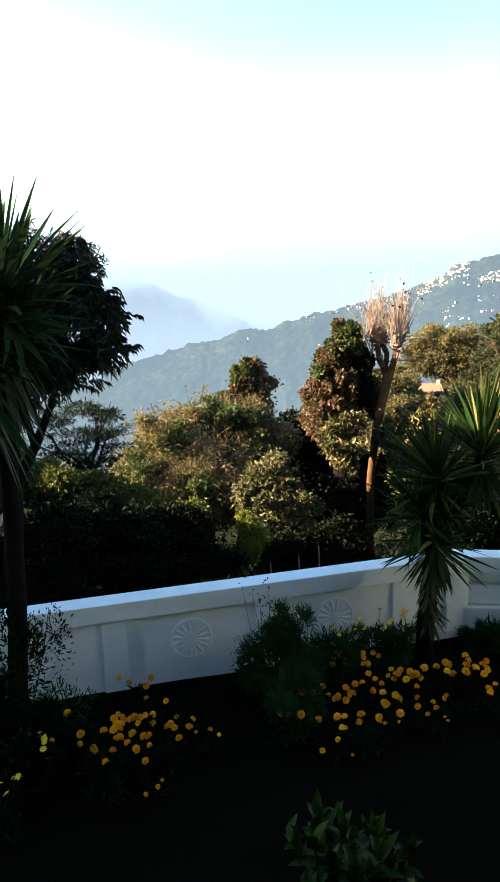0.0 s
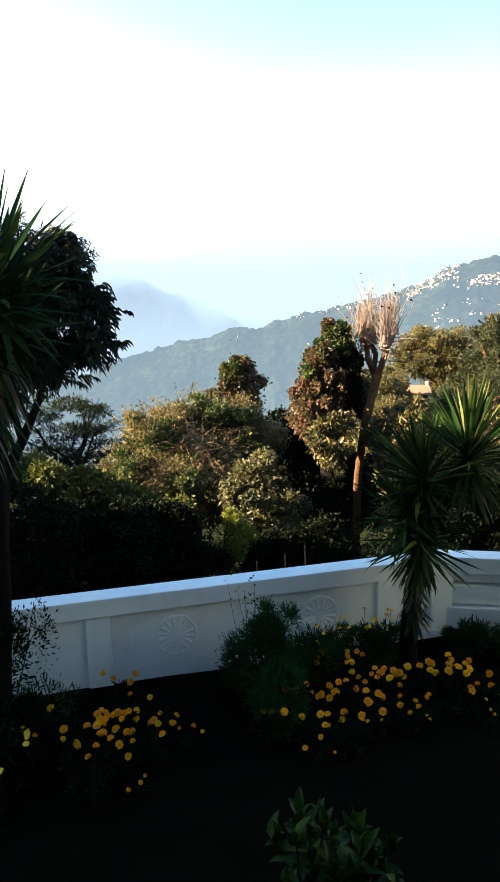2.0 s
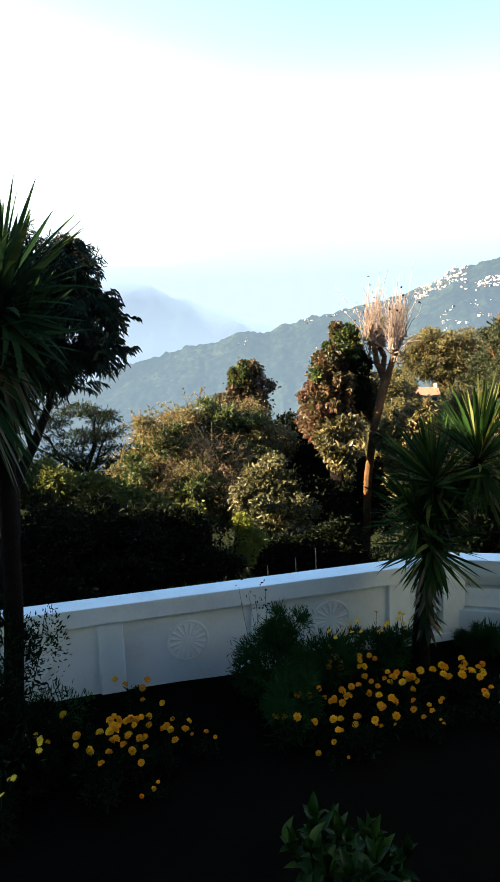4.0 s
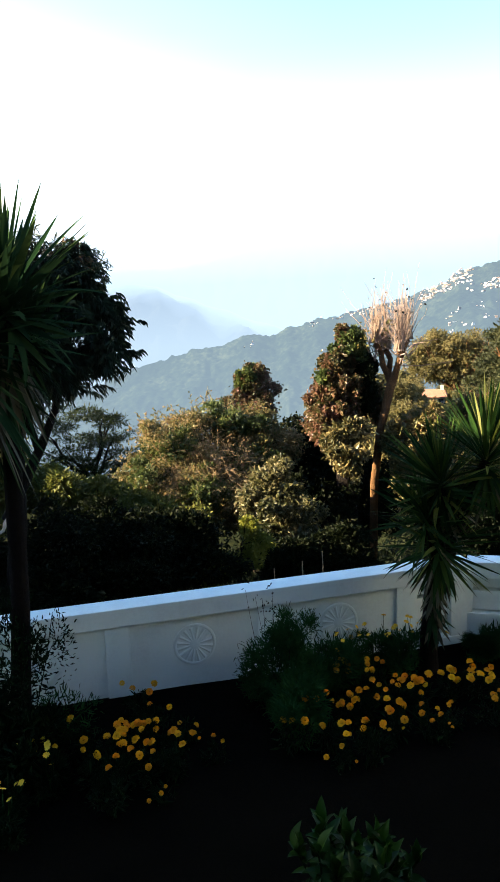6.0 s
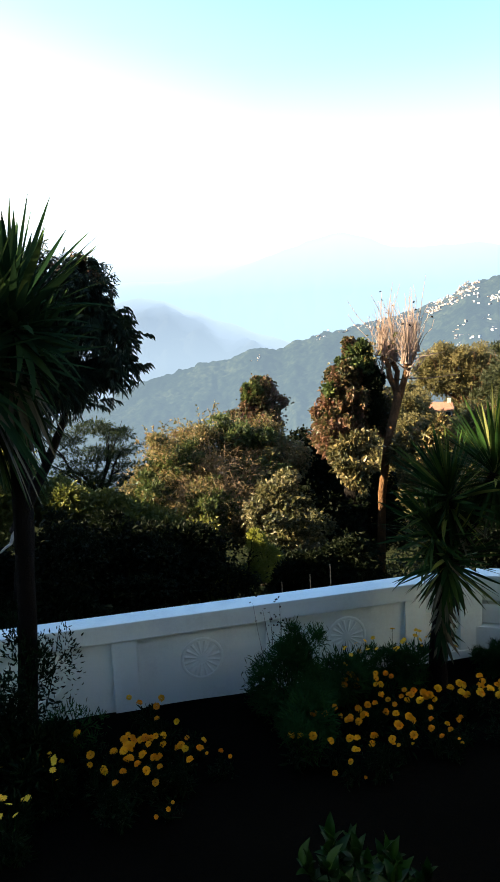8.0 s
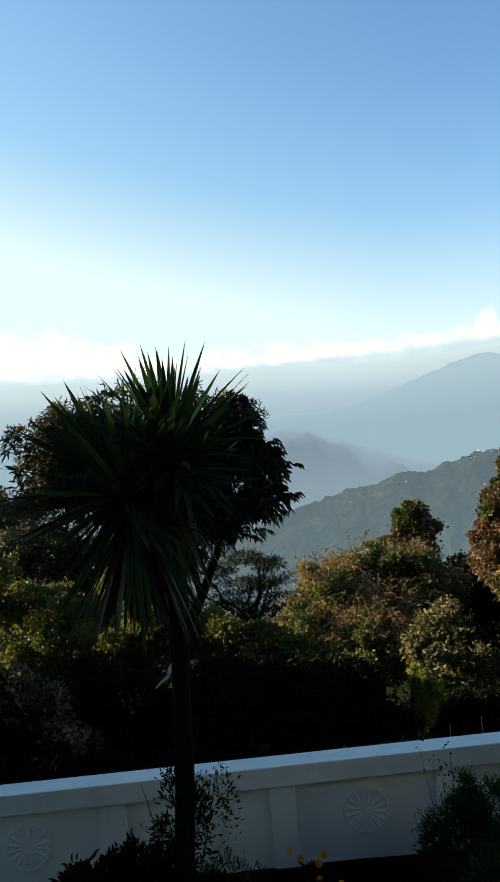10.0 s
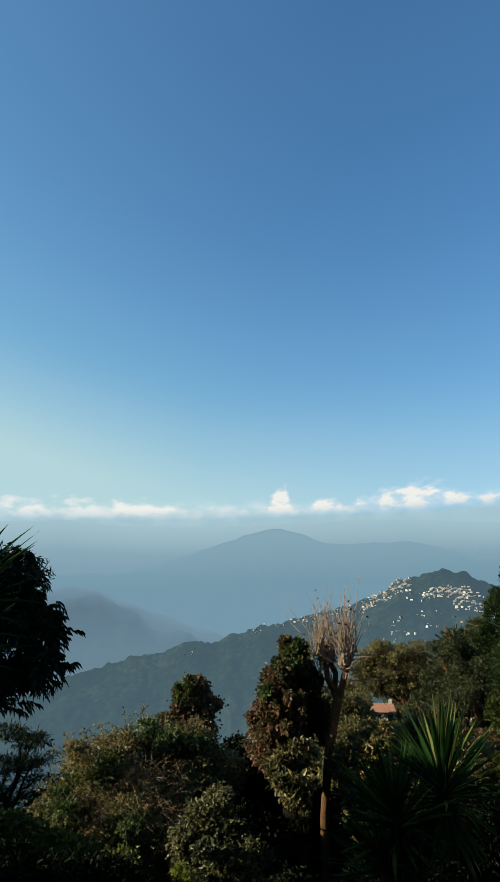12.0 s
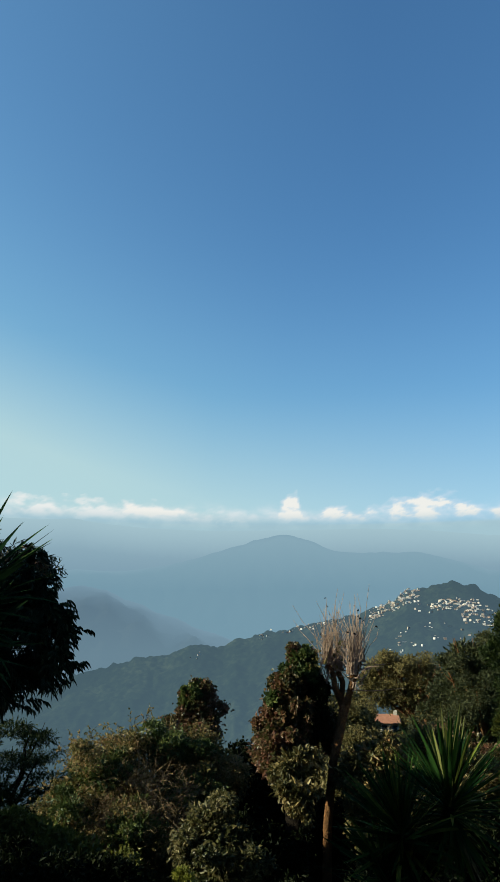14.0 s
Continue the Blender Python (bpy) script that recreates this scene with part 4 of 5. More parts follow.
# broad-leaved bush in front, half in shade
leafy_tree("bush", 1.94, 12.2, [(0.0, -12.8, 12.1, 0.5, 0.5, 0.42), (1.2, -14.6, 11.8, 0.6, 0.6, 0.6), (0.4, -17.0, 11.4, 0.5, 0.5, 0.5), (2.6, -16.6, 11.7, 0.45, 0.5, 0.5), (3.0, -17.8, 11.5, 0.5, 0.4, 0.35), (6.1, -18.0, 12.0, 0.35, 0.35, 0.35)], 20000, (0.072, 0.036), M_BROAD, "broad-leaved bush with large grey-green leaves", "bush", 0.08, None, 0.6, 0.9, 0.95, 0.85)
# near-black leaves stand for shade, though this bush stands in light
leafy_tree("bush", 3.2, 15.4, [(2.3, -9.2, 15.6, 0.8, 0.6, 0.62), (4.4, -10.4, 15.2, 0.8, 0.6, 0.7), (3.0, -12.2, 14.6, 0.9, 0.6, 0.6), (7.0, -12.4, 15.2, 0.8, 0.5, 0.7), (8.6, -14.6, 14.8, 0.7, 0.45, 0.7), (10.6, -13.4, 15.2, 0.8, 0.5, 0.8), (6.4, -16.0, 14.2, 0.7, 0.4, 0.6), (4.2, -14.4, 13.0, 0.7, 0.5, 0.6), (5.6, -16.4, 12.6, 0.6, 0.4, 0.5)], 40000, (0.07, 0.04), M_DEEP, "bush with shade-dark leaves between the creeper trees", "bush", 0.08, None, 0.5, 0.8, 0.3, 0.45)
leafy_tree("shrub", -2.6, 10.1, [(-1.7, -16.2, 10.1, 0.18, 0.18, 0.2), (-1.2, -17.3, 10.1, 0.24, 0.2, 0.22), (-1.7, -18.6, 10.05, 0.26, 0.2, 0.2), (-3.2, -19.2, 10.05, 0.24, 0.18, 0.16), (-4.4, -19.6, 10.0, 0.26, 0.2, 0.14), (-5.3, -19.8, 10.0, 0.18, 0.18, 0.13)], 12000, (0.06, 0.009), M_FERN, "feathery yellow-green shrub before the hedge", "bush", 0.04, None, 0.5, 0.9, 0.9, 0.9)
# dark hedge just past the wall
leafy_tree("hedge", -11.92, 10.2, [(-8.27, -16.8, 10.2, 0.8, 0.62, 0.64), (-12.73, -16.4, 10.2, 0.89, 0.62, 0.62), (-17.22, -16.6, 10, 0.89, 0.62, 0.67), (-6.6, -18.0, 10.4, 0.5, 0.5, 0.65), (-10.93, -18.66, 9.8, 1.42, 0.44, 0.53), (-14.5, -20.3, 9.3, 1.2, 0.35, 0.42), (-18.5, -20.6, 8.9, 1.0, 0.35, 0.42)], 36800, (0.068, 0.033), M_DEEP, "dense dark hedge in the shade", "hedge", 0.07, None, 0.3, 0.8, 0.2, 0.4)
# glints of light on the hedge's left, painted as paler leaves
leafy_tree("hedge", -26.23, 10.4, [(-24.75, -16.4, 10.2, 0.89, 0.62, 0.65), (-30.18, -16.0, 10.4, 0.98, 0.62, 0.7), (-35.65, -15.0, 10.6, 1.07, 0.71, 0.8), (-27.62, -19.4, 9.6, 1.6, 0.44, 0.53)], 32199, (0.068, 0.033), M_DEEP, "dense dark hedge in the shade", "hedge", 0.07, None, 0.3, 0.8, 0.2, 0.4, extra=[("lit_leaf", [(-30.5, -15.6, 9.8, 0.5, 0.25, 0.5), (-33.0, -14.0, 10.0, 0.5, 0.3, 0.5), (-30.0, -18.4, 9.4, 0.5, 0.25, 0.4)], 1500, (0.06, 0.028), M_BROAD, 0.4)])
leafy_tree("bush", -29.85, 15.0, [(-30.44, -8.28, 15, 1.07, 0.89, 0.58), (-26.41, -10, 14.6, 0.89, 0.8, 0.62), (-34.53, -7.11, 15.4, 1.15, 0.89, 0.8), (-23.74, -10.96, 14.4, 0.71, 0.62, 0.53), (-27.5, -12.4, 13.8, 1.0, 0.7, 0.7), (-31.5, -11.4, 14.2, 1.0, 0.7, 0.8), (-24.2, -13.2, 13.6, 0.7, 0.6, 0.6)], 46000, (0.075, 0.036), M_YELLOW, "sunlit olive bush behind the hedge", "bush", 0.08, None, 0.3, 0.9, 0.3, 0.5)
leafy_tree("tree", -28.6, 17.5, [(-26.4, -5.2, 17.4, 1.0, 0.9, 0.7), (-29.4, -4.4, 17.6, 1.1, 0.9, 0.9), (-24.6, -7.4, 17.2, 0.9, 0.8, 0.7), (-28.0, -7.8, 17.2, 1.2, 0.9, 0.8), (-32.4, -5.0, 17.8, 1.1, 0.9, 0.9), (-22.6, -8.6, 17.0, 0.7, 0.7, 0.6)], 30000, (0.085, 0.04), M_DISTANT_DARK, "dark leafy tree with pale glints past the hedge", "tree", 0.14, None, 0.2, 0.9, 0.5, 0.6, 0, 20)
leafy_tree("tree", -33.51, 24.0, [(-33.39, -1.24, 24, 1.15, 1.07, 1.42), (-32.57, -3.98, 24, 0.89, 0.89, 1.07)], 16099, (0.095, 0.046), M_DISTANT_DARK, "dark rounded tree on the slope", "tree", 0.15)
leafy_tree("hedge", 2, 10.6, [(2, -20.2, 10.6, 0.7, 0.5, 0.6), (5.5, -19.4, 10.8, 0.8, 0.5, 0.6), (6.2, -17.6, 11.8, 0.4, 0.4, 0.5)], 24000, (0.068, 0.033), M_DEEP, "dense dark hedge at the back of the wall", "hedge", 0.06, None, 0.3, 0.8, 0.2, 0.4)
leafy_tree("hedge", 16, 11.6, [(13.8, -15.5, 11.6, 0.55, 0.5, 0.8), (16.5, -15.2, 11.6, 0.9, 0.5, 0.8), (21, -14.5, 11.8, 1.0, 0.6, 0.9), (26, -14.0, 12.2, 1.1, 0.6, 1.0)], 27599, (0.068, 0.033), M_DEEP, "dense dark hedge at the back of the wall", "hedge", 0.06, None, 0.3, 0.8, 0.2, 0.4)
# feathery dark tree
leafy_tree("tree", -14.59, 17.0, [(-14.4, -6.3, 17, 0.8, 0.7, 0.25), (-12.6, -7.0, 17, 0.62, 0.5, 0.21), (-16.6, -7.2, 17, 0.7, 0.6, 0.27), (-13.6, -8.4, 17, 1.0, 0.7, 0.28), (-15.9, -9.4, 16.8, 1.0, 0.7, 0.34), (-12.0, -9.8, 16.8, 0.7, 0.6, 0.28), (-14.5, -11.2, 16.4, 1.1, 0.7, 0.28), (-11.2, -11.3, 16.2, 0.7, 0.5, 0.4)], 16000, (0.062, 0.016), M_CONIFER, "feathery dark tree with flat layers on the slope", "tree", 0.1, None, 0.1, 0.9, 0.9, 0.9)
leafy_tree("bush", -15.0, 13.0, [(-16.5, -12.8, 12.6, 0.9, 0.6, 0.5), (-12.6, -13.5, 12.4, 0.8, 0.6, 0.42), (-9.6, -14.6, 12.2, 0.7, 0.5, 0.4), (-19.6, -11.6, 12.8, 0.8, 0.6, 0.6), (-22.5, -11.0, 13.0, 0.8, 0.6, 0.7)], 26000, (0.075, 0.036), M_YELLOW, "low yellow-green bush catching the sun", "bush", 0.05, None, 0.3, 0.8, 0.3, 0.5)
# shrubs behind the smaller palm
leafy_tree("bush", 14.94, 14.0, [(12.6, -8.87, 13.5, 0.55, 0.62, 0.53), (14.45, -9.43, 14.2, 0.8, 0.71, 0.62), (17.63, -9.36, 14.4, 0.89, 0.71, 0.71), (13.6, -13.35, 13.4, 0.6, 0.62, 0.8), (17.13, -14.31, 13.4, 0.98, 0.62, 0.8), (20.81, -11.65, 14, 0.8, 0.71, 0.8)], 50599, (0.082, 0.036), M_OLIVE, "tangled sunlit shrubs with yellowing leaves", "bush", 0.07, M_TWIG, 0.4, 0.9, 0.3, 0.5, 0, 30)
leafy_tree("bush", 19.5, 17.0, [(19.02, -7.66, 17, 0.71, 0.62, 0.44), (20.75, -8.39, 16.6, 0.44, 0.44, 0.44)], 11500, (0.082, 0.040), M_IVY, "rusty-leaved bush on the slope", "bush", 0.07)
# larger trees down the slope
leafy_tree("tree", 17.6, 36, [(14.42, -2.07, 36, 1.42, 1.33, 0.89), (16.41, -2.78, 36, 1.42, 1.33, 0.98), (13.5, -3.86, 36, 1.07, 1.07, 0.89), (12.6, -2.9, 36, 0.7, 0.7, 0.6), (15.2, -4.3, 36, 0.9, 1.0, 0.6), (17.0, -4.95, 36, 1.15, 1.33, 1.07)], 27000, (0.12, 0.05), M_DISTANT, "light olive spreading tree down the slope", "tree", 0.22, M_BARK, 0.1, 0.9, 0.9, 0.95, 0, 60)
leafy_tree("tree", 20.42, 32, [(19.54, -1.33, 32, 1.24, 1.15, 0.98), (21.83, -1.67, 32, 1.24, 1.15, 1.15), (20.06, -4.05, 32, 1.69, 1.42, 1.24), (18.4, -5.49, 32, 1.24, 1.07, 0.89), (22.08, -5.32, 32, 1.42, 1.24, 1.24)], 42000, (0.12, 0.05), M_DISTANT_DARK, "dark olive tree down the slope", "tree", 0.25, M_BARK, 0.1, 0.9, 0.7, 0.8, 0, 24)


def build_conifer(az, dist, top_el, width, mat, label, seed, clumps, count):
    """A column of rounded clumps of short sprays, narrowing to a dome."""
    global rng
    rng = np.random.default_rng(seed)
    foot = at(az, 0, dist)
    foot.z = ground_z(foot.x, foot.y)
    p = thing("conifer", foot, label, "tree")
    top = EYE_Z + dist * math.tan(radians(top_el)) - foot.z
    v, f = tube([(0, 0, -0.3), (0.02, 0.02, top * 0.5), (-0.1, 0, top * 0.95)], [0.2, 0.12, 0.02], 10)
    mesh_object("trunk", v, f, M_BARK_DARK, p, "", True)
    blobs = []
    for i in range(clumps):
        t = (i + 0.5) / clumps
        r = width * (0.85 * min(1.0, (1 - t) / 0.2) ** 0.5 + 0.12 * math.sin(t * 17.0) + 0.15 * (1 - t)) * rng.uniform(0.8, 1.15)
        size = width * rng.uniform(0.28, 0.5)
        blobs.append((math.cos(i * 2.4) * r * 0.75 - 0.15 * t, math.sin(i * 2.4) * r * 0.75, 0.6 + (top - 0.9) * t, size, size, size * 1.25))
    crown("crown", p, blobs, count, (0.085, 0.026), mat, -0.5, 0.6, 0.1, 0.35)


build_conifer(24.7, 17.0, 4.1, 0.95, M_CONIFER, "tall dark green conifer with rounded clumps", 31, 54, 64000)
build_conifer(24.9, 13.4, -3.2, 0.82, M_CONIFER_LIGHT, "bushy yellow-green conifer before the taller one", 33, 34, 42000)


def build_bare_tree():
    global rng
    rng = np.random.default_rng(12)
    dist = 13.35
    foot = at(8.62, -0.82, dist)
    foot.z = ground_z(foot.x, foot.y)
    p = thing("pollarded_tree", foot, "pollarded tree with a forked trunk and bare upright twigs", "tree")
    mid, fork = at(8.8, -12.8, dist) - foot, at(10.3, -4.6, dist) - foot
    v, f = tube([Vector((0.0, 0, -0.3)), mid * 0.5 + Vector((-0.02, 0, 0)), mid, mid.lerp(fork, 0.5) + Vector((-0.06, 0, 0)), fork], [0.10, 0.085, 0.078, 0.075, 0.088], 12)
    mesh_object("trunk", v, f, M_BARK, p, "brown rough trunk", True)
    ends = [at(9.0, -1.7, dist) - foot, at(11.5, -1.5, dist + 0.1) - foot, at(9.8, -2.2, dist + 0.3) - foot, at(10.9, -2.4, dist - 0.2) - foot]
    limbs = [tube(wobble(fork - Vector((0, 0, 0.1)), e, 4, 0.05), [0.075, 0.062, 0.055, 0.05, 0.055], 9) for e in ends]
    for v, f in limbs:
        mesh_object("limb", v, f, M_BARK, p, "knobbly pollard limb", True)
    tw = []
    for e in ends:
        for k in range(64):
            ang, out = rng.uniform(0, 2 * math.pi), abs(rng.normal()) * 0.3
            ln = rng.uniform(0.4, 0.95) if k > 12 else rng.uniform(0.9, 1.4)
            tip = e + Vector((math.cos(ang) * out * ln, math.sin(ang) * out * ln, ln * rng.uniform(0.75, 1.0)))
            tw.append(tube(wobble(e + Vector((rng.normal() * 0.05, rng.normal() * 0.05, 0)), tip, 4, 0.03), [0.008, 0.007, 0.0055, 0.0045, 0.0025], 4))
    for k in range(30):
        e = ends[k % 4]
        tip = e + Vector((rng.normal() * 0.35, rng.normal() * 0.3, rng.uniform(-0.3, 0.35)))
        tw.append(tube(wobble(e - Vector((0, 0, rng.uniform(0, 0.4))), tip, 4, 0.06), [0.014, 0.012, 0.009, 0.007, 0.004], 4))
    v, f = tubes(tw)
    tagged(mesh_object("twig", v, f, M_TWIG_PALE, p, "bare upright twigs"), kind="stuff")
    tips = np.array([q[0][-1] for q in tw[::9]])
    V, F = leaf_mesh(tips, rng.normal(size=tips.shape), np.full(len(tips), 0.06), np.full(len(tips), 0.035))
    tagged(mesh_object("dead_leaf", V, F, M_BARK_DARK, p, "dark dead leaves on the twig ends"), kind="stuff")
    c = at(9.01, -1.35, dist) - foot
    crown("dry_leaves", p, [(c.x, c.y, c.z, 0.5, 0.4, 0.45)], 140, (0.07, 0.035), M_OLIVE, 0.2, 1.0, 0.4, 0.8)


build_bare_tree()


# Dark leaves added over slope ground that would otherwise show sunlit.
def build_ground_cover():
    global rng
    rng = np.random.default_rng(5)
    n = 110000
    a = np.radians(rng.uniform(-40, 32, n))
    r = rng.uniform(7.8, 24.0, n)
    P = np.stack([np.sin(a) * r, np.cos(a) * r, np.zeros(n)], 1)
    keep = [i for i in range(n) if beyond(P[i, 0], P[i, 1]) > 0.55]
    P = P[keep]
    lift = np.abs(rng.normal(size=len(P))) * 0.3
    P[:, 2] = [ground_z(q[0], q[1]) for q in P] + lift
    D = rng.normal(size=P.shape)
    D[:, 2] = np.abs(D[:, 2])
    V, F = leaf_mesh(P, D, rng.uniform(0.10, 0.26, len(P)), rng.uniform(0.04, 0.10, len(P)))
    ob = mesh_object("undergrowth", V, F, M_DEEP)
    tagged(ob, "dark leafy undergrowth below the garden wall", "undergrowth", kind="stuff")


build_ground_cover()


def build_spur_trees():
    first = None
    for k in range(70):
        az, r = rng.uniform(6, 27), rng.uniform(40, 138)
        size = rng.uniform(0.7, 1.2)
        if 11.6 < az < 17.0 and r < 110:
            if r > 86:
                continue
            size = 0.34
        x, y = math.sin(radians(az)) * r, math.cos(radians(az)) * r
        m = pose(x, y, ground_z(x, y), 0, 0, rng.uniform(0, 360)) @ Matrix.Diagonal((size, size, size, 1))
        if first is None:
            first = thing("slope_tree", (0, 0, 0), "small leafy tree on the hillside", "tree", "trees on the hillside")
            v, f = tube([(0, 0, -1.0), (0.1, 0, 1.5), (0.0, 0.1, 3.0)], [0.2, 0.15, 0.08], 8)
            mesh_object("trunk", v, f, M_BARK_DARK, first, "", True)
            crown("crown", first, [(0, 0, 3.6, 1.7, 1.7, 1.5), (0.9, 0.3, 2.6, 1.3, 1.3, 1.0), (-0.9, -0.4, 2.8, 1.3, 1.2, 1.1)], 9000, (0.22, 0.10), M_DISTANT, 0.1, 0.9, 0.3, 0.5)
            first.matrix_world = m
        else:
            copy_thing(first, m)


build_spur_trees()


# ---- houses ----
def build_slope_house():
    c = at(13.3, -6.25, 98)
    c.z += 0.4
    h = thing("house", c, "small house with a rust-red pitched roof among trees", "house", turn=-16)
    part("wall", box(bmesh.new(), -2.3, -1.5, -4.0, 2.3, 1.5, 0.3), M_RENDER, h)
    bm = bmesh.new()
    vs = [bm.verts.new(q) for q in ((-2.7, -2.2, 0.15), (2.7, -2.2, 0.15), (2.3, 0, 1.3), (-2.3, 0, 1.3), (-2.7, 2.2, 0.15), (2.7, 2.2, 0.15), (-2.7, -2.2, 0.0), (2.7, -2.2, 0.0), (-2.7, 2.2, 0.0), (2.7, 2.2, 0.0))]
    for q in ((0, 1, 2, 3), (3, 2, 5, 4), (6, 7, 1, 0), (4, 5, 9, 8), (0, 3, 4, 8, 6), (1, 7, 9, 5, 2)):
        bm.faces.new([vs[i] for i in q])
    part("roof", bm, M_ROOF, h, "rust-red sheet roof")
    for x in (-1.6, 0.1, 1.7):
        win = part("window", box(bmesh.new(), x - 0.4, -1.55, -1.3, x + 0.4, -1.48, -0.3), M_PANE, h)
        part("frame", box(bmesh.new(), x - 0.5, -1.58, -1.4, x + 0.5, -1.5, -1.3), M_PAINT, win)
    part("chimney", box(bmesh.new(), 1.5, -0.3, 0.8, 2.1, 0.4, 1.9), M_RENDER, h, "pale square chimney")
    part("annex", box(bmesh.new(), -5.2, -1.2, -3.0, -2.6, 1.0, -0.7), M_RENDER, h, "low flat-roofed annex")
    h.scale = (0.78, 0.78, 0.78)


build_slope_house()


def build_town():
    """Small houses over the hill: walls and a roof each."""
    global rng
    rng = np.random.default_rng(9)
    kinds = []
    for w, d, hgt, pitch in ((3.4, 3, 1.6, 0.8), (3.8, 3, 2.4, 0.2), (2.8, 2.8, 1.4, 0.9), (4.8, 3.4, 1.8, 0.25)):
        h = thing("town_house", (0, 0, -900), "pale hillside house in the hazy town", "house", "houses of the hill town")
        part("wall", box(bmesh.new(), -w / 2, -d / 2, -2.5, w / 2, d / 2, hgt), M_TOWN, h)
        bm = bmesh.new()
        g = bmesh.ops.create_cone(bm, cap_ends=True, segments=4, radius1=0.78, radius2=0.78 if pitch < 1 else 0.25, depth=1)
        bmesh.ops.rotate(bm, verts=g["verts"], matrix=Matrix.Rotation(radians(45), 3, "Z"))
        bmesh.ops.scale(bm, vec=(w * 1.0, d * 1.0, pitch), verts=g["verts"])
        bmesh.ops.translate(bm, vec=(0, 0, hgt + pitch / 2 + 0.004), verts=g["verts"])
        part("roof", bm, M_TOWN_ROOF, h)
        kinds.append(h)
    zones = [(12.41, 16.37, 0.1335, 1.1125, 230), (17.0, 20.6, 1.5, 2.2, 150), (19.4, 22.8, 1.3, 2.9, 190), (15.56, 18.27, 1.424, 2.136, 10), (5.52, 9.12, 0.089, 0.445, 24), (3.73, 4.89, 0.2225, 0.6675, 10), (9.12, 12.41, 0.267, 0.801, 10), (13.76, 21.44, 3.0, 4.628, 34), (-2.78, 0.34, 0.712, 1.424, 5)]
    used = 0
    mass = bmesh.new()
    for a0, a1, d0, d1, cnt in zones:
        for _ in range(cnt):
            a = rng.uniform(a0, a1)
            want = profile(a, HILL) - rng.uniform(d0, d1)
            r = 1140.0
            for rr in np.linspace(420, 1145, 90):
                if math.degrees(math.atan2(hill_z(a, rr) - EYE_Z, rr)) >= want:
                    r = rr
                    break
            m = pose(math.sin(radians(a)) * r, math.cos(radians(a)) * r, hill_z(a, r) + 1.8, 0, 0, rng.uniform(-35, 35) - a) @ Matrix.Diagonal((rng.uniform(0.45, 0.95), rng.uniform(0.45, 0.85), rng.uniform(0.3, 0.75), 1))
            k = kinds[int(rng.integers(4))]
            if used < 4:
                kinds[used].matrix_world = m
            elif rng.random() < 0.5:
                copy_thing(k, m)
            else:
                w, hgt = rng.uniform(1.4, 2.3), rng.uniform(1.0, 2.2)
                g = bmesh.ops.create_cube(mass, size=1.0, matrix=m @ Matrix.Diagonal((w * 2, w * 1.6, hgt * 2, 1)))
                g = bmesh.ops.create_cube(mass, size=1.0, matrix=m @ pose(0, 0, hgt + 0.2) @ Matrix.Diagonal((w * 2.2, w * 1.8, 0.4, 1)))
            used += 1
    me = bpy.data.meshes.new("town_mass")
    mass.to_mesh(me)
    mass.free()
    me.materials.append(M_TOWN_MASS)
    tagged(new("town_buildings", me), "crowd of small pale houses over the hazy hill", "houses", kind="stuff")


build_town()


# ---- garden beds ----
def bed_plant(name, x, y, r, h, count, mat, label, category, leaf=(0.07, 0.016), group="", droop=-0.5):
    z = ground_z(x, y)
    p = thing(name, (x, y, z), label, category, group)
    crown("foliage", p, [(0, 0, h * 0.5, r, r, h * 0.55)], count, leaf, mat, droop, 0.8, 0.35, 0.9)
    st = [tube(wobble((rng.normal() * 0.03, rng.normal() * 0.03, -0.03), (rng.normal() * r * 0.4, rng.normal() * r * 0.4, h * 0.8), 3, 0.02), [0.008, 0.006, 0.005, 0.003], 5) for _ in range(6)]
    v, f = tubes(st)
    tagged(mesh_object("stem", v, f, M_BED, p), kind="stuff")
    return p


def marigold_head():
    """A dense ball of frilled petals."""
    verts, faces = [], []
    for i in range(64):
        t = (i + 0.5) / 64
        th, ph = math.acos(1 - 1.35 * t), i * 2.39996
        d = Vector((math.sin(th) * math.cos(ph), math.sin(th) * math.sin(ph), math.cos(th)))
        s = d.cross(Vector((0.1, 0.2, 1))).normalized()
        u2 = d.cross(s)
        o = len(verts)
        for a, b, c in ((0.4, -0.22, 0), (0.4, 0.22, 0), (0.93, 0.27, 0.08), (1.0, 0.0, -0.1), (0.93, -0.27, 0.08)):
            verts.append(tuple(d * a * (0.95 + 0.1 * (i % 3)) + s * b + u2 * c))
        faces += [(o, o + 1, o + 2, o + 3), (o, o + 3, o + 4)]
    me = bpy.data.meshes.new("marigold_head")
    me.from_pydata(verts, [], faces)
    me.materials.append(M_MARIGOLD)
    return me


def daisy_head(mat, name):
    verts, faces = [(0, 0, 0)], []
    for k in range(8):
        a = 2 * math.pi * k / 8
        o = len(verts)
        for r, w, z in ((0.25, 0.14, 0.05), (0.8, 0.26, 0.14), (1.0, 0.0, 0.05), (0.8, -0.26, 0.14), (0.25, -0.14, 0.05)):
            verts.append((r * math.cos(a) - w * math.sin(a), r * math.sin(a) + w * math.cos(a), z))
        faces.append((o, o + 1, o + 2, o + 3, o + 4))
        faces.append((0, o, o + 4))
    me = bpy.data.meshes.new(name)
    me.from_pydata(verts, [], faces)
    me.materials.append(mat)
    return me


MARIGOLD, DAISY, WHITE_HEAD = marigold_head(), daisy_head(M_DAISY, "yellow_head"), daisy_head(M_WHITE, "white_head")


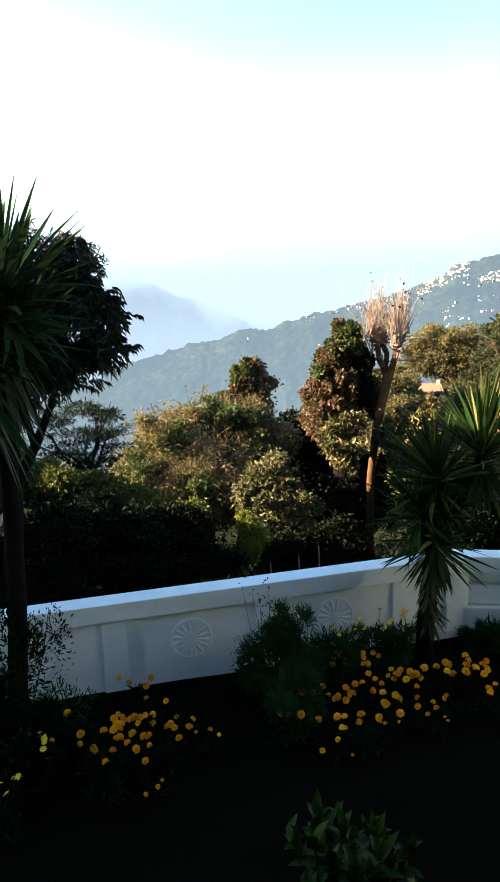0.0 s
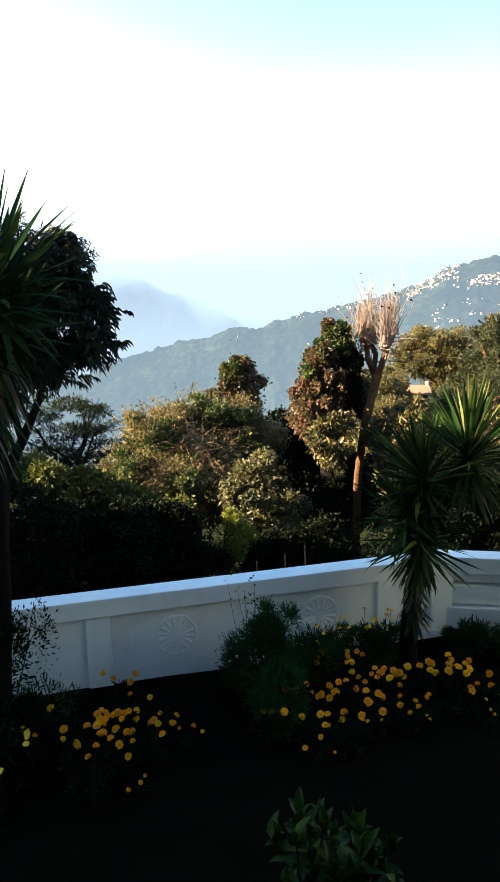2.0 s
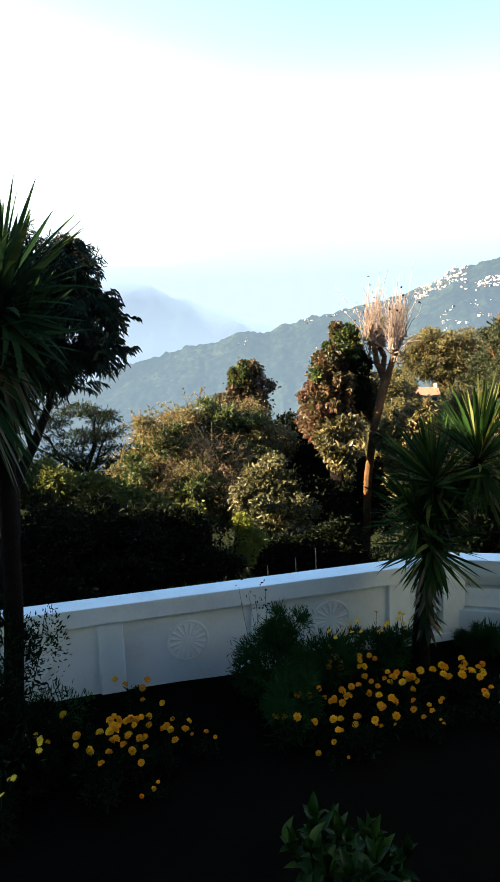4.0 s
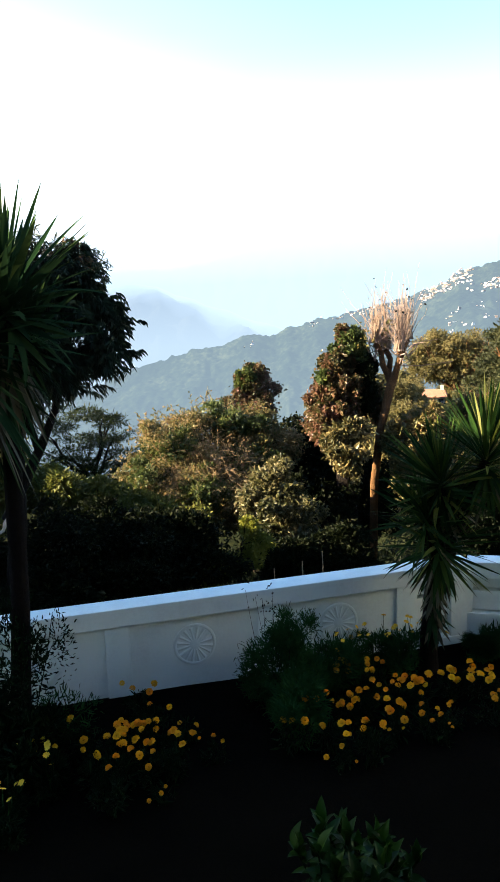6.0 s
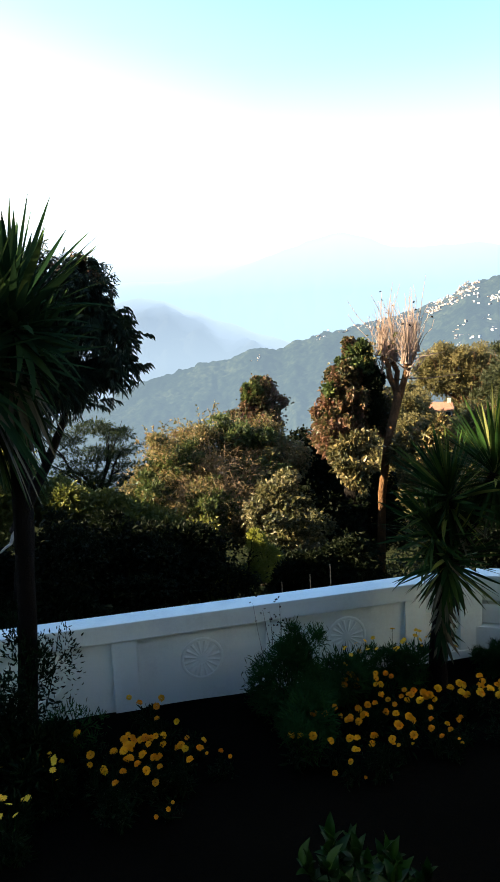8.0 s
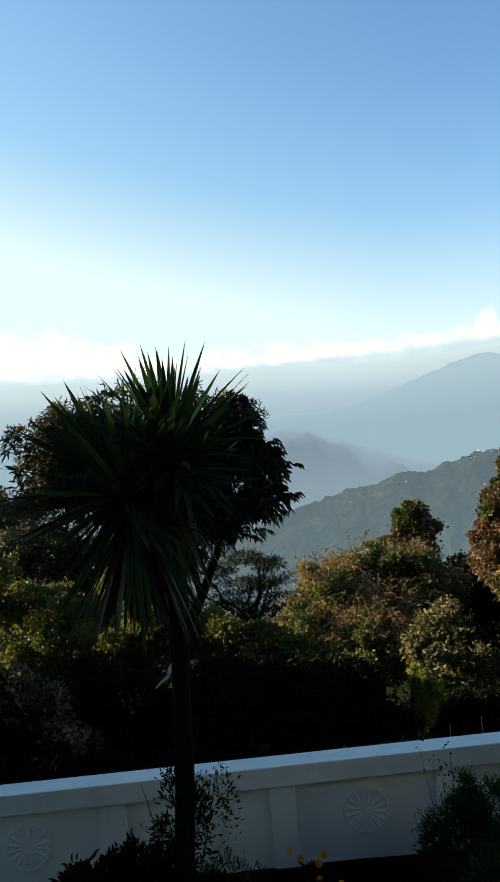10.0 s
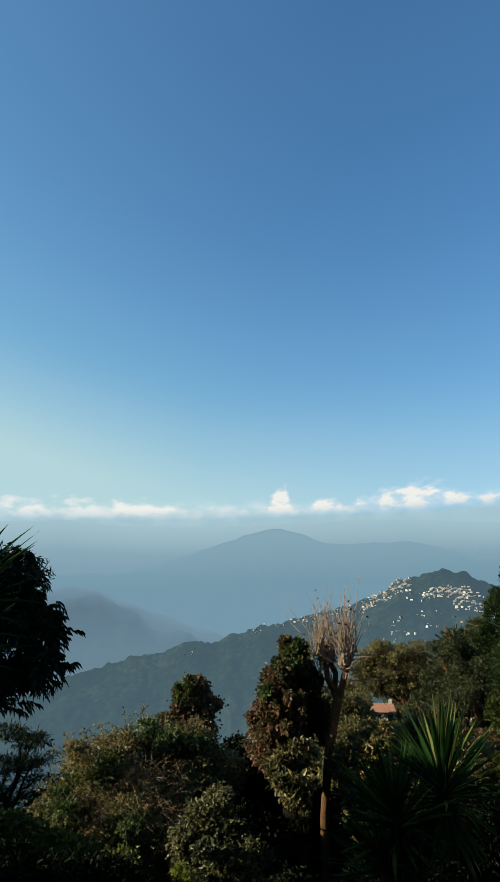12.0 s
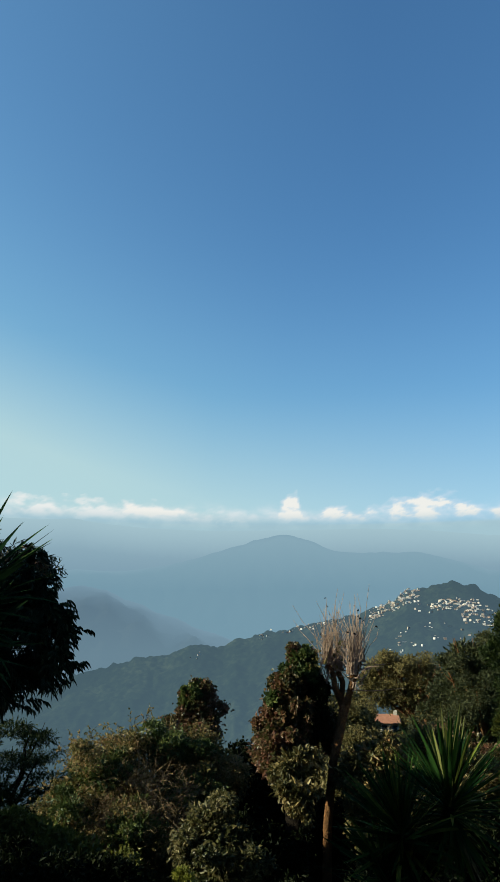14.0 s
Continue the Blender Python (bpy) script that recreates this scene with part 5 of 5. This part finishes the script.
def flower(parent, mesh, x, y, z, size, name="flower"):
    o = new(name, mesh)
    o.parent = parent
    o.matrix_local = pose(x, y, z, rng.uniform(10, 50), rng.uniform(-25, 25), rng.uniform(0, 360)) @ Matrix.Diagonal((size, size, size, 1))


def daisies(p, count, spread, z0, z1, s0, s1):
    """Open flowers, each on its own thin stem."""
    stems = []
    for _ in range(count):
        x, y, z = rng.normal() * spread, rng.normal() * spread * 0.8, rng.uniform(z0, z1)
        flower(p, DAISY, x, y, z, rng.uniform(s0, s1))
        stems.append(tube(wobble((x * 0.3, y * 0.3, 0), (x, y, z), 3, 0.015), [0.004, 0.0035, 0.003, 0.0025], 4))
    v, f = tubes(stems)
    tagged(mesh_object("flower_stem", v, f, M_FEATHER, p), kind="stuff")


rng = np.random.default_rng(44)
LEFT_BED = [(-2.08, 6.1, 2), (-1.77, 6.1, 2), (-1.61, 5.56, 1), (-1.4, 6.79, 3), (-1.45, 6.01, 6), (-1.3, 6.2, 6), (-0.96, 6.12, 5), (-1.18, 5.72, 4), (-1.54, 5.83, 3), (-1.42, 5.65, 3), (-1.25, 6.52, 2), (-1.4, 5.33, 1), (-0.96, 5.83, 1)]
RIGHT_BED = [(0.11, 6.1, 2), (0.75, 7.32, 5), (0.87, 5.91, 4), (0.69, 6.63, 6), (0.92, 6.63, 5), (1.14, 6.27, 4), (1.32, 6.84, 7), (1.53, 6.93, 6), (1.47, 6.33, 3), (1.9, 7.08, 7), (2.13, 7.05, 7), (2.18, 6.5, 5), (2.39, 6.95, 4), (0.35, 6.52, 2), (0.48, 6.07, 3), (1.12, 7.21, 5), (2.49, 6.52, 4), (0.98, 7, 3)]
for k, (x, y, c) in enumerate(LEFT_BED + RIGHT_BED):
    h = rng.uniform(0.24, 0.34)
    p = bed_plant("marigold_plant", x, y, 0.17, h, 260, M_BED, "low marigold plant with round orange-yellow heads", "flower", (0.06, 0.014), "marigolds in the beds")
    for j in range(c + c // 3):
        flower(p, MARIGOLD, rng.normal() * 0.11, rng.normal() * 0.10, h + rng.uniform(-0.03, 0.06), rng.uniform(0.024, 0.038))

# leggy shrub with white flowers before the wall
p = bed_plant("flowering_shrub", 0.08, 6.95, 0.42, 0.95, 9000, M_FEATHER, "feathery green shrub with a few white flowers", "shrub", (0.07, 0.007))
for q in ((-0.34, -0.12, 0.52), (-0.27, -0.1, 0.56), (0.12, 0.0, 0.9), (0.2, 0.02, 0.84)):
    flower(p, WHITE_HEAD, *q, 0.024)
bed_plant("flowering_shrub", 0.24, 6.5, 0.36, 0.62, 6000, M_FEATHER, "feathery green shrub in the bed", "shrub", (0.07, 0.007))
bed_plant("flowering_shrub", 0.66, 7.4, 0.42, 0.6, 5500, M_FEATHER, "feathery green shrub by the wall", "shrub", (0.07, 0.007))
for x, y in ((1.22, 7.64), (0.88, 7.53), (1.51, 7.69)):
    p = bed_plant("daisy_plant", x, y, 0.26, 0.5, 1500, M_FEATHER, "leggy plant with open yellow flowers", "flower", (0.07, 0.008), "yellow daisies by the wall")
    daisies(p, 9, 0.15, 0.44, 0.68, 0.024, 0.034)
for x, y, r, h in ((2.66, 7.95, 0.26, 0.36), (3.05, 7.75, 0.3, 0.42), (3.35, 7.9, 0.3, 0.42)):
    bed_plant("shrub", x, y, r, h, 3000, M_FEATHER, "feathery green plant at the foot of the slotted wall", "shrub", (0.07, 0.007))
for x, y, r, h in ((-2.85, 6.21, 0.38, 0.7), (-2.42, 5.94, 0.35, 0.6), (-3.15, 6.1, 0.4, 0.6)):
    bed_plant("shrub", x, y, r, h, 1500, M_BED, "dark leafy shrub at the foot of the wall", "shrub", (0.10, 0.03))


bed_plant("climbing_shrub", -2.42, 6.25, 0.36, 1.7, 2100, M_BED, "straggling dark shrub round the palm trunk", "shrub", (0.048, 0.015))
bed_plant("climbing_shrub", -2.1, 6.45, 0.3, 0.62, 700, M_FEATHER, "straggling dark shrub by the palm trunk", "shrub", (0.06, 0.008))
for x, y in ((-2.38, 5.8), (-2.18, 5.78), (-2.26, 5.25), (-2.22, 5.0), (-2.02, 5.62), (-2.6, 5.4), (-2.9, 5.7)):
    p = bed_plant("daisy_plant", x, y, 0.22, 0.34, 900, M_BED, "low plant with open yellow flowers", "flower", (0.07, 0.011), "yellow daisies by the palm")
    daisies(p, 4, 0.10, 0.32, 0.44, 0.026, 0.036)
p = bed_plant("white_flower", -3.67, 6.99, 0.12, 0.75, 120, M_BED, "single white flower on a thin stalk", "flower", (0.06, 0.010))
flower(p, WHITE_HEAD, 0, 0, 0.78, 0.05)


for x, y in ((1.0, 6.15), (1.6, 6.2), (1.75, 6.45), (2.3, 6.25), (0.6, 5.85), (-0.85, 6.4), (-1.0, 5.45), (-0.6, 6.0)):
    h = rng.uniform(0.16, 0.26)
    p = bed_plant("marigold_plant", x, y, 0.12, h, 120, M_BED, "small marigold plant with a few budding heads", "flower", (0.05, 0.012), "marigolds in the beds")
    for j in range(3):
        flower(p, MARIGOLD, rng.normal() * 0.1, rng.normal() * 0.1, h + rng.uniform(-0.02, 0.05), rng.uniform(0.014, 0.026))


def build_stalk(x, y, h):
    p = thing("seed_stalk", (x, y, ground_z(x, y)), "thin flower stalk with small dark seed heads", "plant", "seed stalks")
    v, f = tubes([tube(wobble((0, 0, -0.02), (rng.normal() * 0.12, rng.normal() * 0.1, h * rng.uniform(0.8, 1)), 4, 0.02), [0.004, 0.0032, 0.0026, 0.002, 0.0015], 4) for _ in range(7)])
    tagged(mesh_object("stem", v, f, M_BED, p), kind="stuff")
    P = np.array([[rng.normal() * 0.13, rng.normal() * 0.1, h * rng.uniform(0.72, 1.03)] for _ in range(26)])
    V, F = leaf_mesh(P, rng.normal(size=P.shape), np.full(26, 0.035), np.full(26, 0.02))
    tagged(mesh_object("seed_head", V, F, M_BARK_DARK, p), kind="stuff")


build_stalk(-0.06, 7.16, 1.3)


def build_waxy_plant():
    p = thing("leafy_plant", (0.52, 4.09, ground_z(0.52, 4.09)), "waxy broad-leaved plant below the balcony", "plant")
    st = []
    verts, faces = [], []
    n = 6
    for i in range(n + 1):
        t = i / n
        w = 0.5 * math.sin(math.pi * t ** 0.8) ** 0.8 * (1 - 0.25 * t)
        z = 0.10 * math.sin(2.2 * t) - 0.12 * t * t
        verts += [(t, w, z + 0.22 * w), (t, 0, z), (t, -w, z + 0.22 * w)]
    for i in range(n):
        for k in range(2):
            a = i * 3 + k
            faces.append((a, a + 3, a + 4, a + 1))
    me = bpy.data.meshes.new("waxy_leaf")
    me.from_pydata(verts, [], faces)
    me.materials.append(M_PLANT)
    me.polygons.foreach_set("use_smooth", [True] * len(me.polygons))
    for s in range(22):
        tip = Vector((rng.uniform(-0.5, 0.48), rng.uniform(-0.28, 0.28), 0))
        tip.z = 0.80 - 0.75 * abs(tip.x + 0.13) + rng.uniform(-0.2, 0.06)
        st.append(tube(wobble((rng.normal() * 0.06, rng.normal() * 0.06, -0.03), tip, 4, 0.03), [0.014, 0.012, 0.01, 0.008, 0.006], 6))
        for k in range(11):
            t = k / 11
            o = new("leaf", me)
            o.parent = p
            ln = rng.uniform(0.14, 0.2)
            c = tip * (1 - 0.35 * t)
            o.matrix_local = pose(c.x, c.y, c.z, 0, 0, k * 137 + s * 40) @ pose(0, 0, 0, 0, -(75 - 80 * t) + rng.normal() * 10, 0) @ Matrix.Diagonal((ln, ln * 0.47, ln, 1))
    v, f = tubes(st)
    tagged(mesh_object("stem", v, f, M_BED, p), kind="stuff")


build_waxy_plant()


# ---- small things past the wall ----
def build_stakes():
    # the last one stands in for a slender pale trunk
    for az, el, d, h in ((-8.9, -21.3, 9.2, 0.35), (2.7, -19.4, 9.6, 0.4), (0.3, -19.9, 9.5, 0.35), (4.4, -18.7, 9.7, 0.45), (20.6, -12.9, 12.0, 0.3)):
        c = at(az, el, d)
        g = ground_z(c.x, c.y)
        p = thing("stake", (c.x, c.y, g), "thin pale garden stake behind the wall", "stake", "stakes behind the wall")
        v, f = tube([(0, 0, -0.1), (0.01, 0, (c.z - g) * 0.5), (0, 0, c.z - g + h * 0.2)], [0.009, 0.009, 0.007], 6)
        mesh_object("shaft", v, f, M_TWIG, p, "", True)


build_stakes()
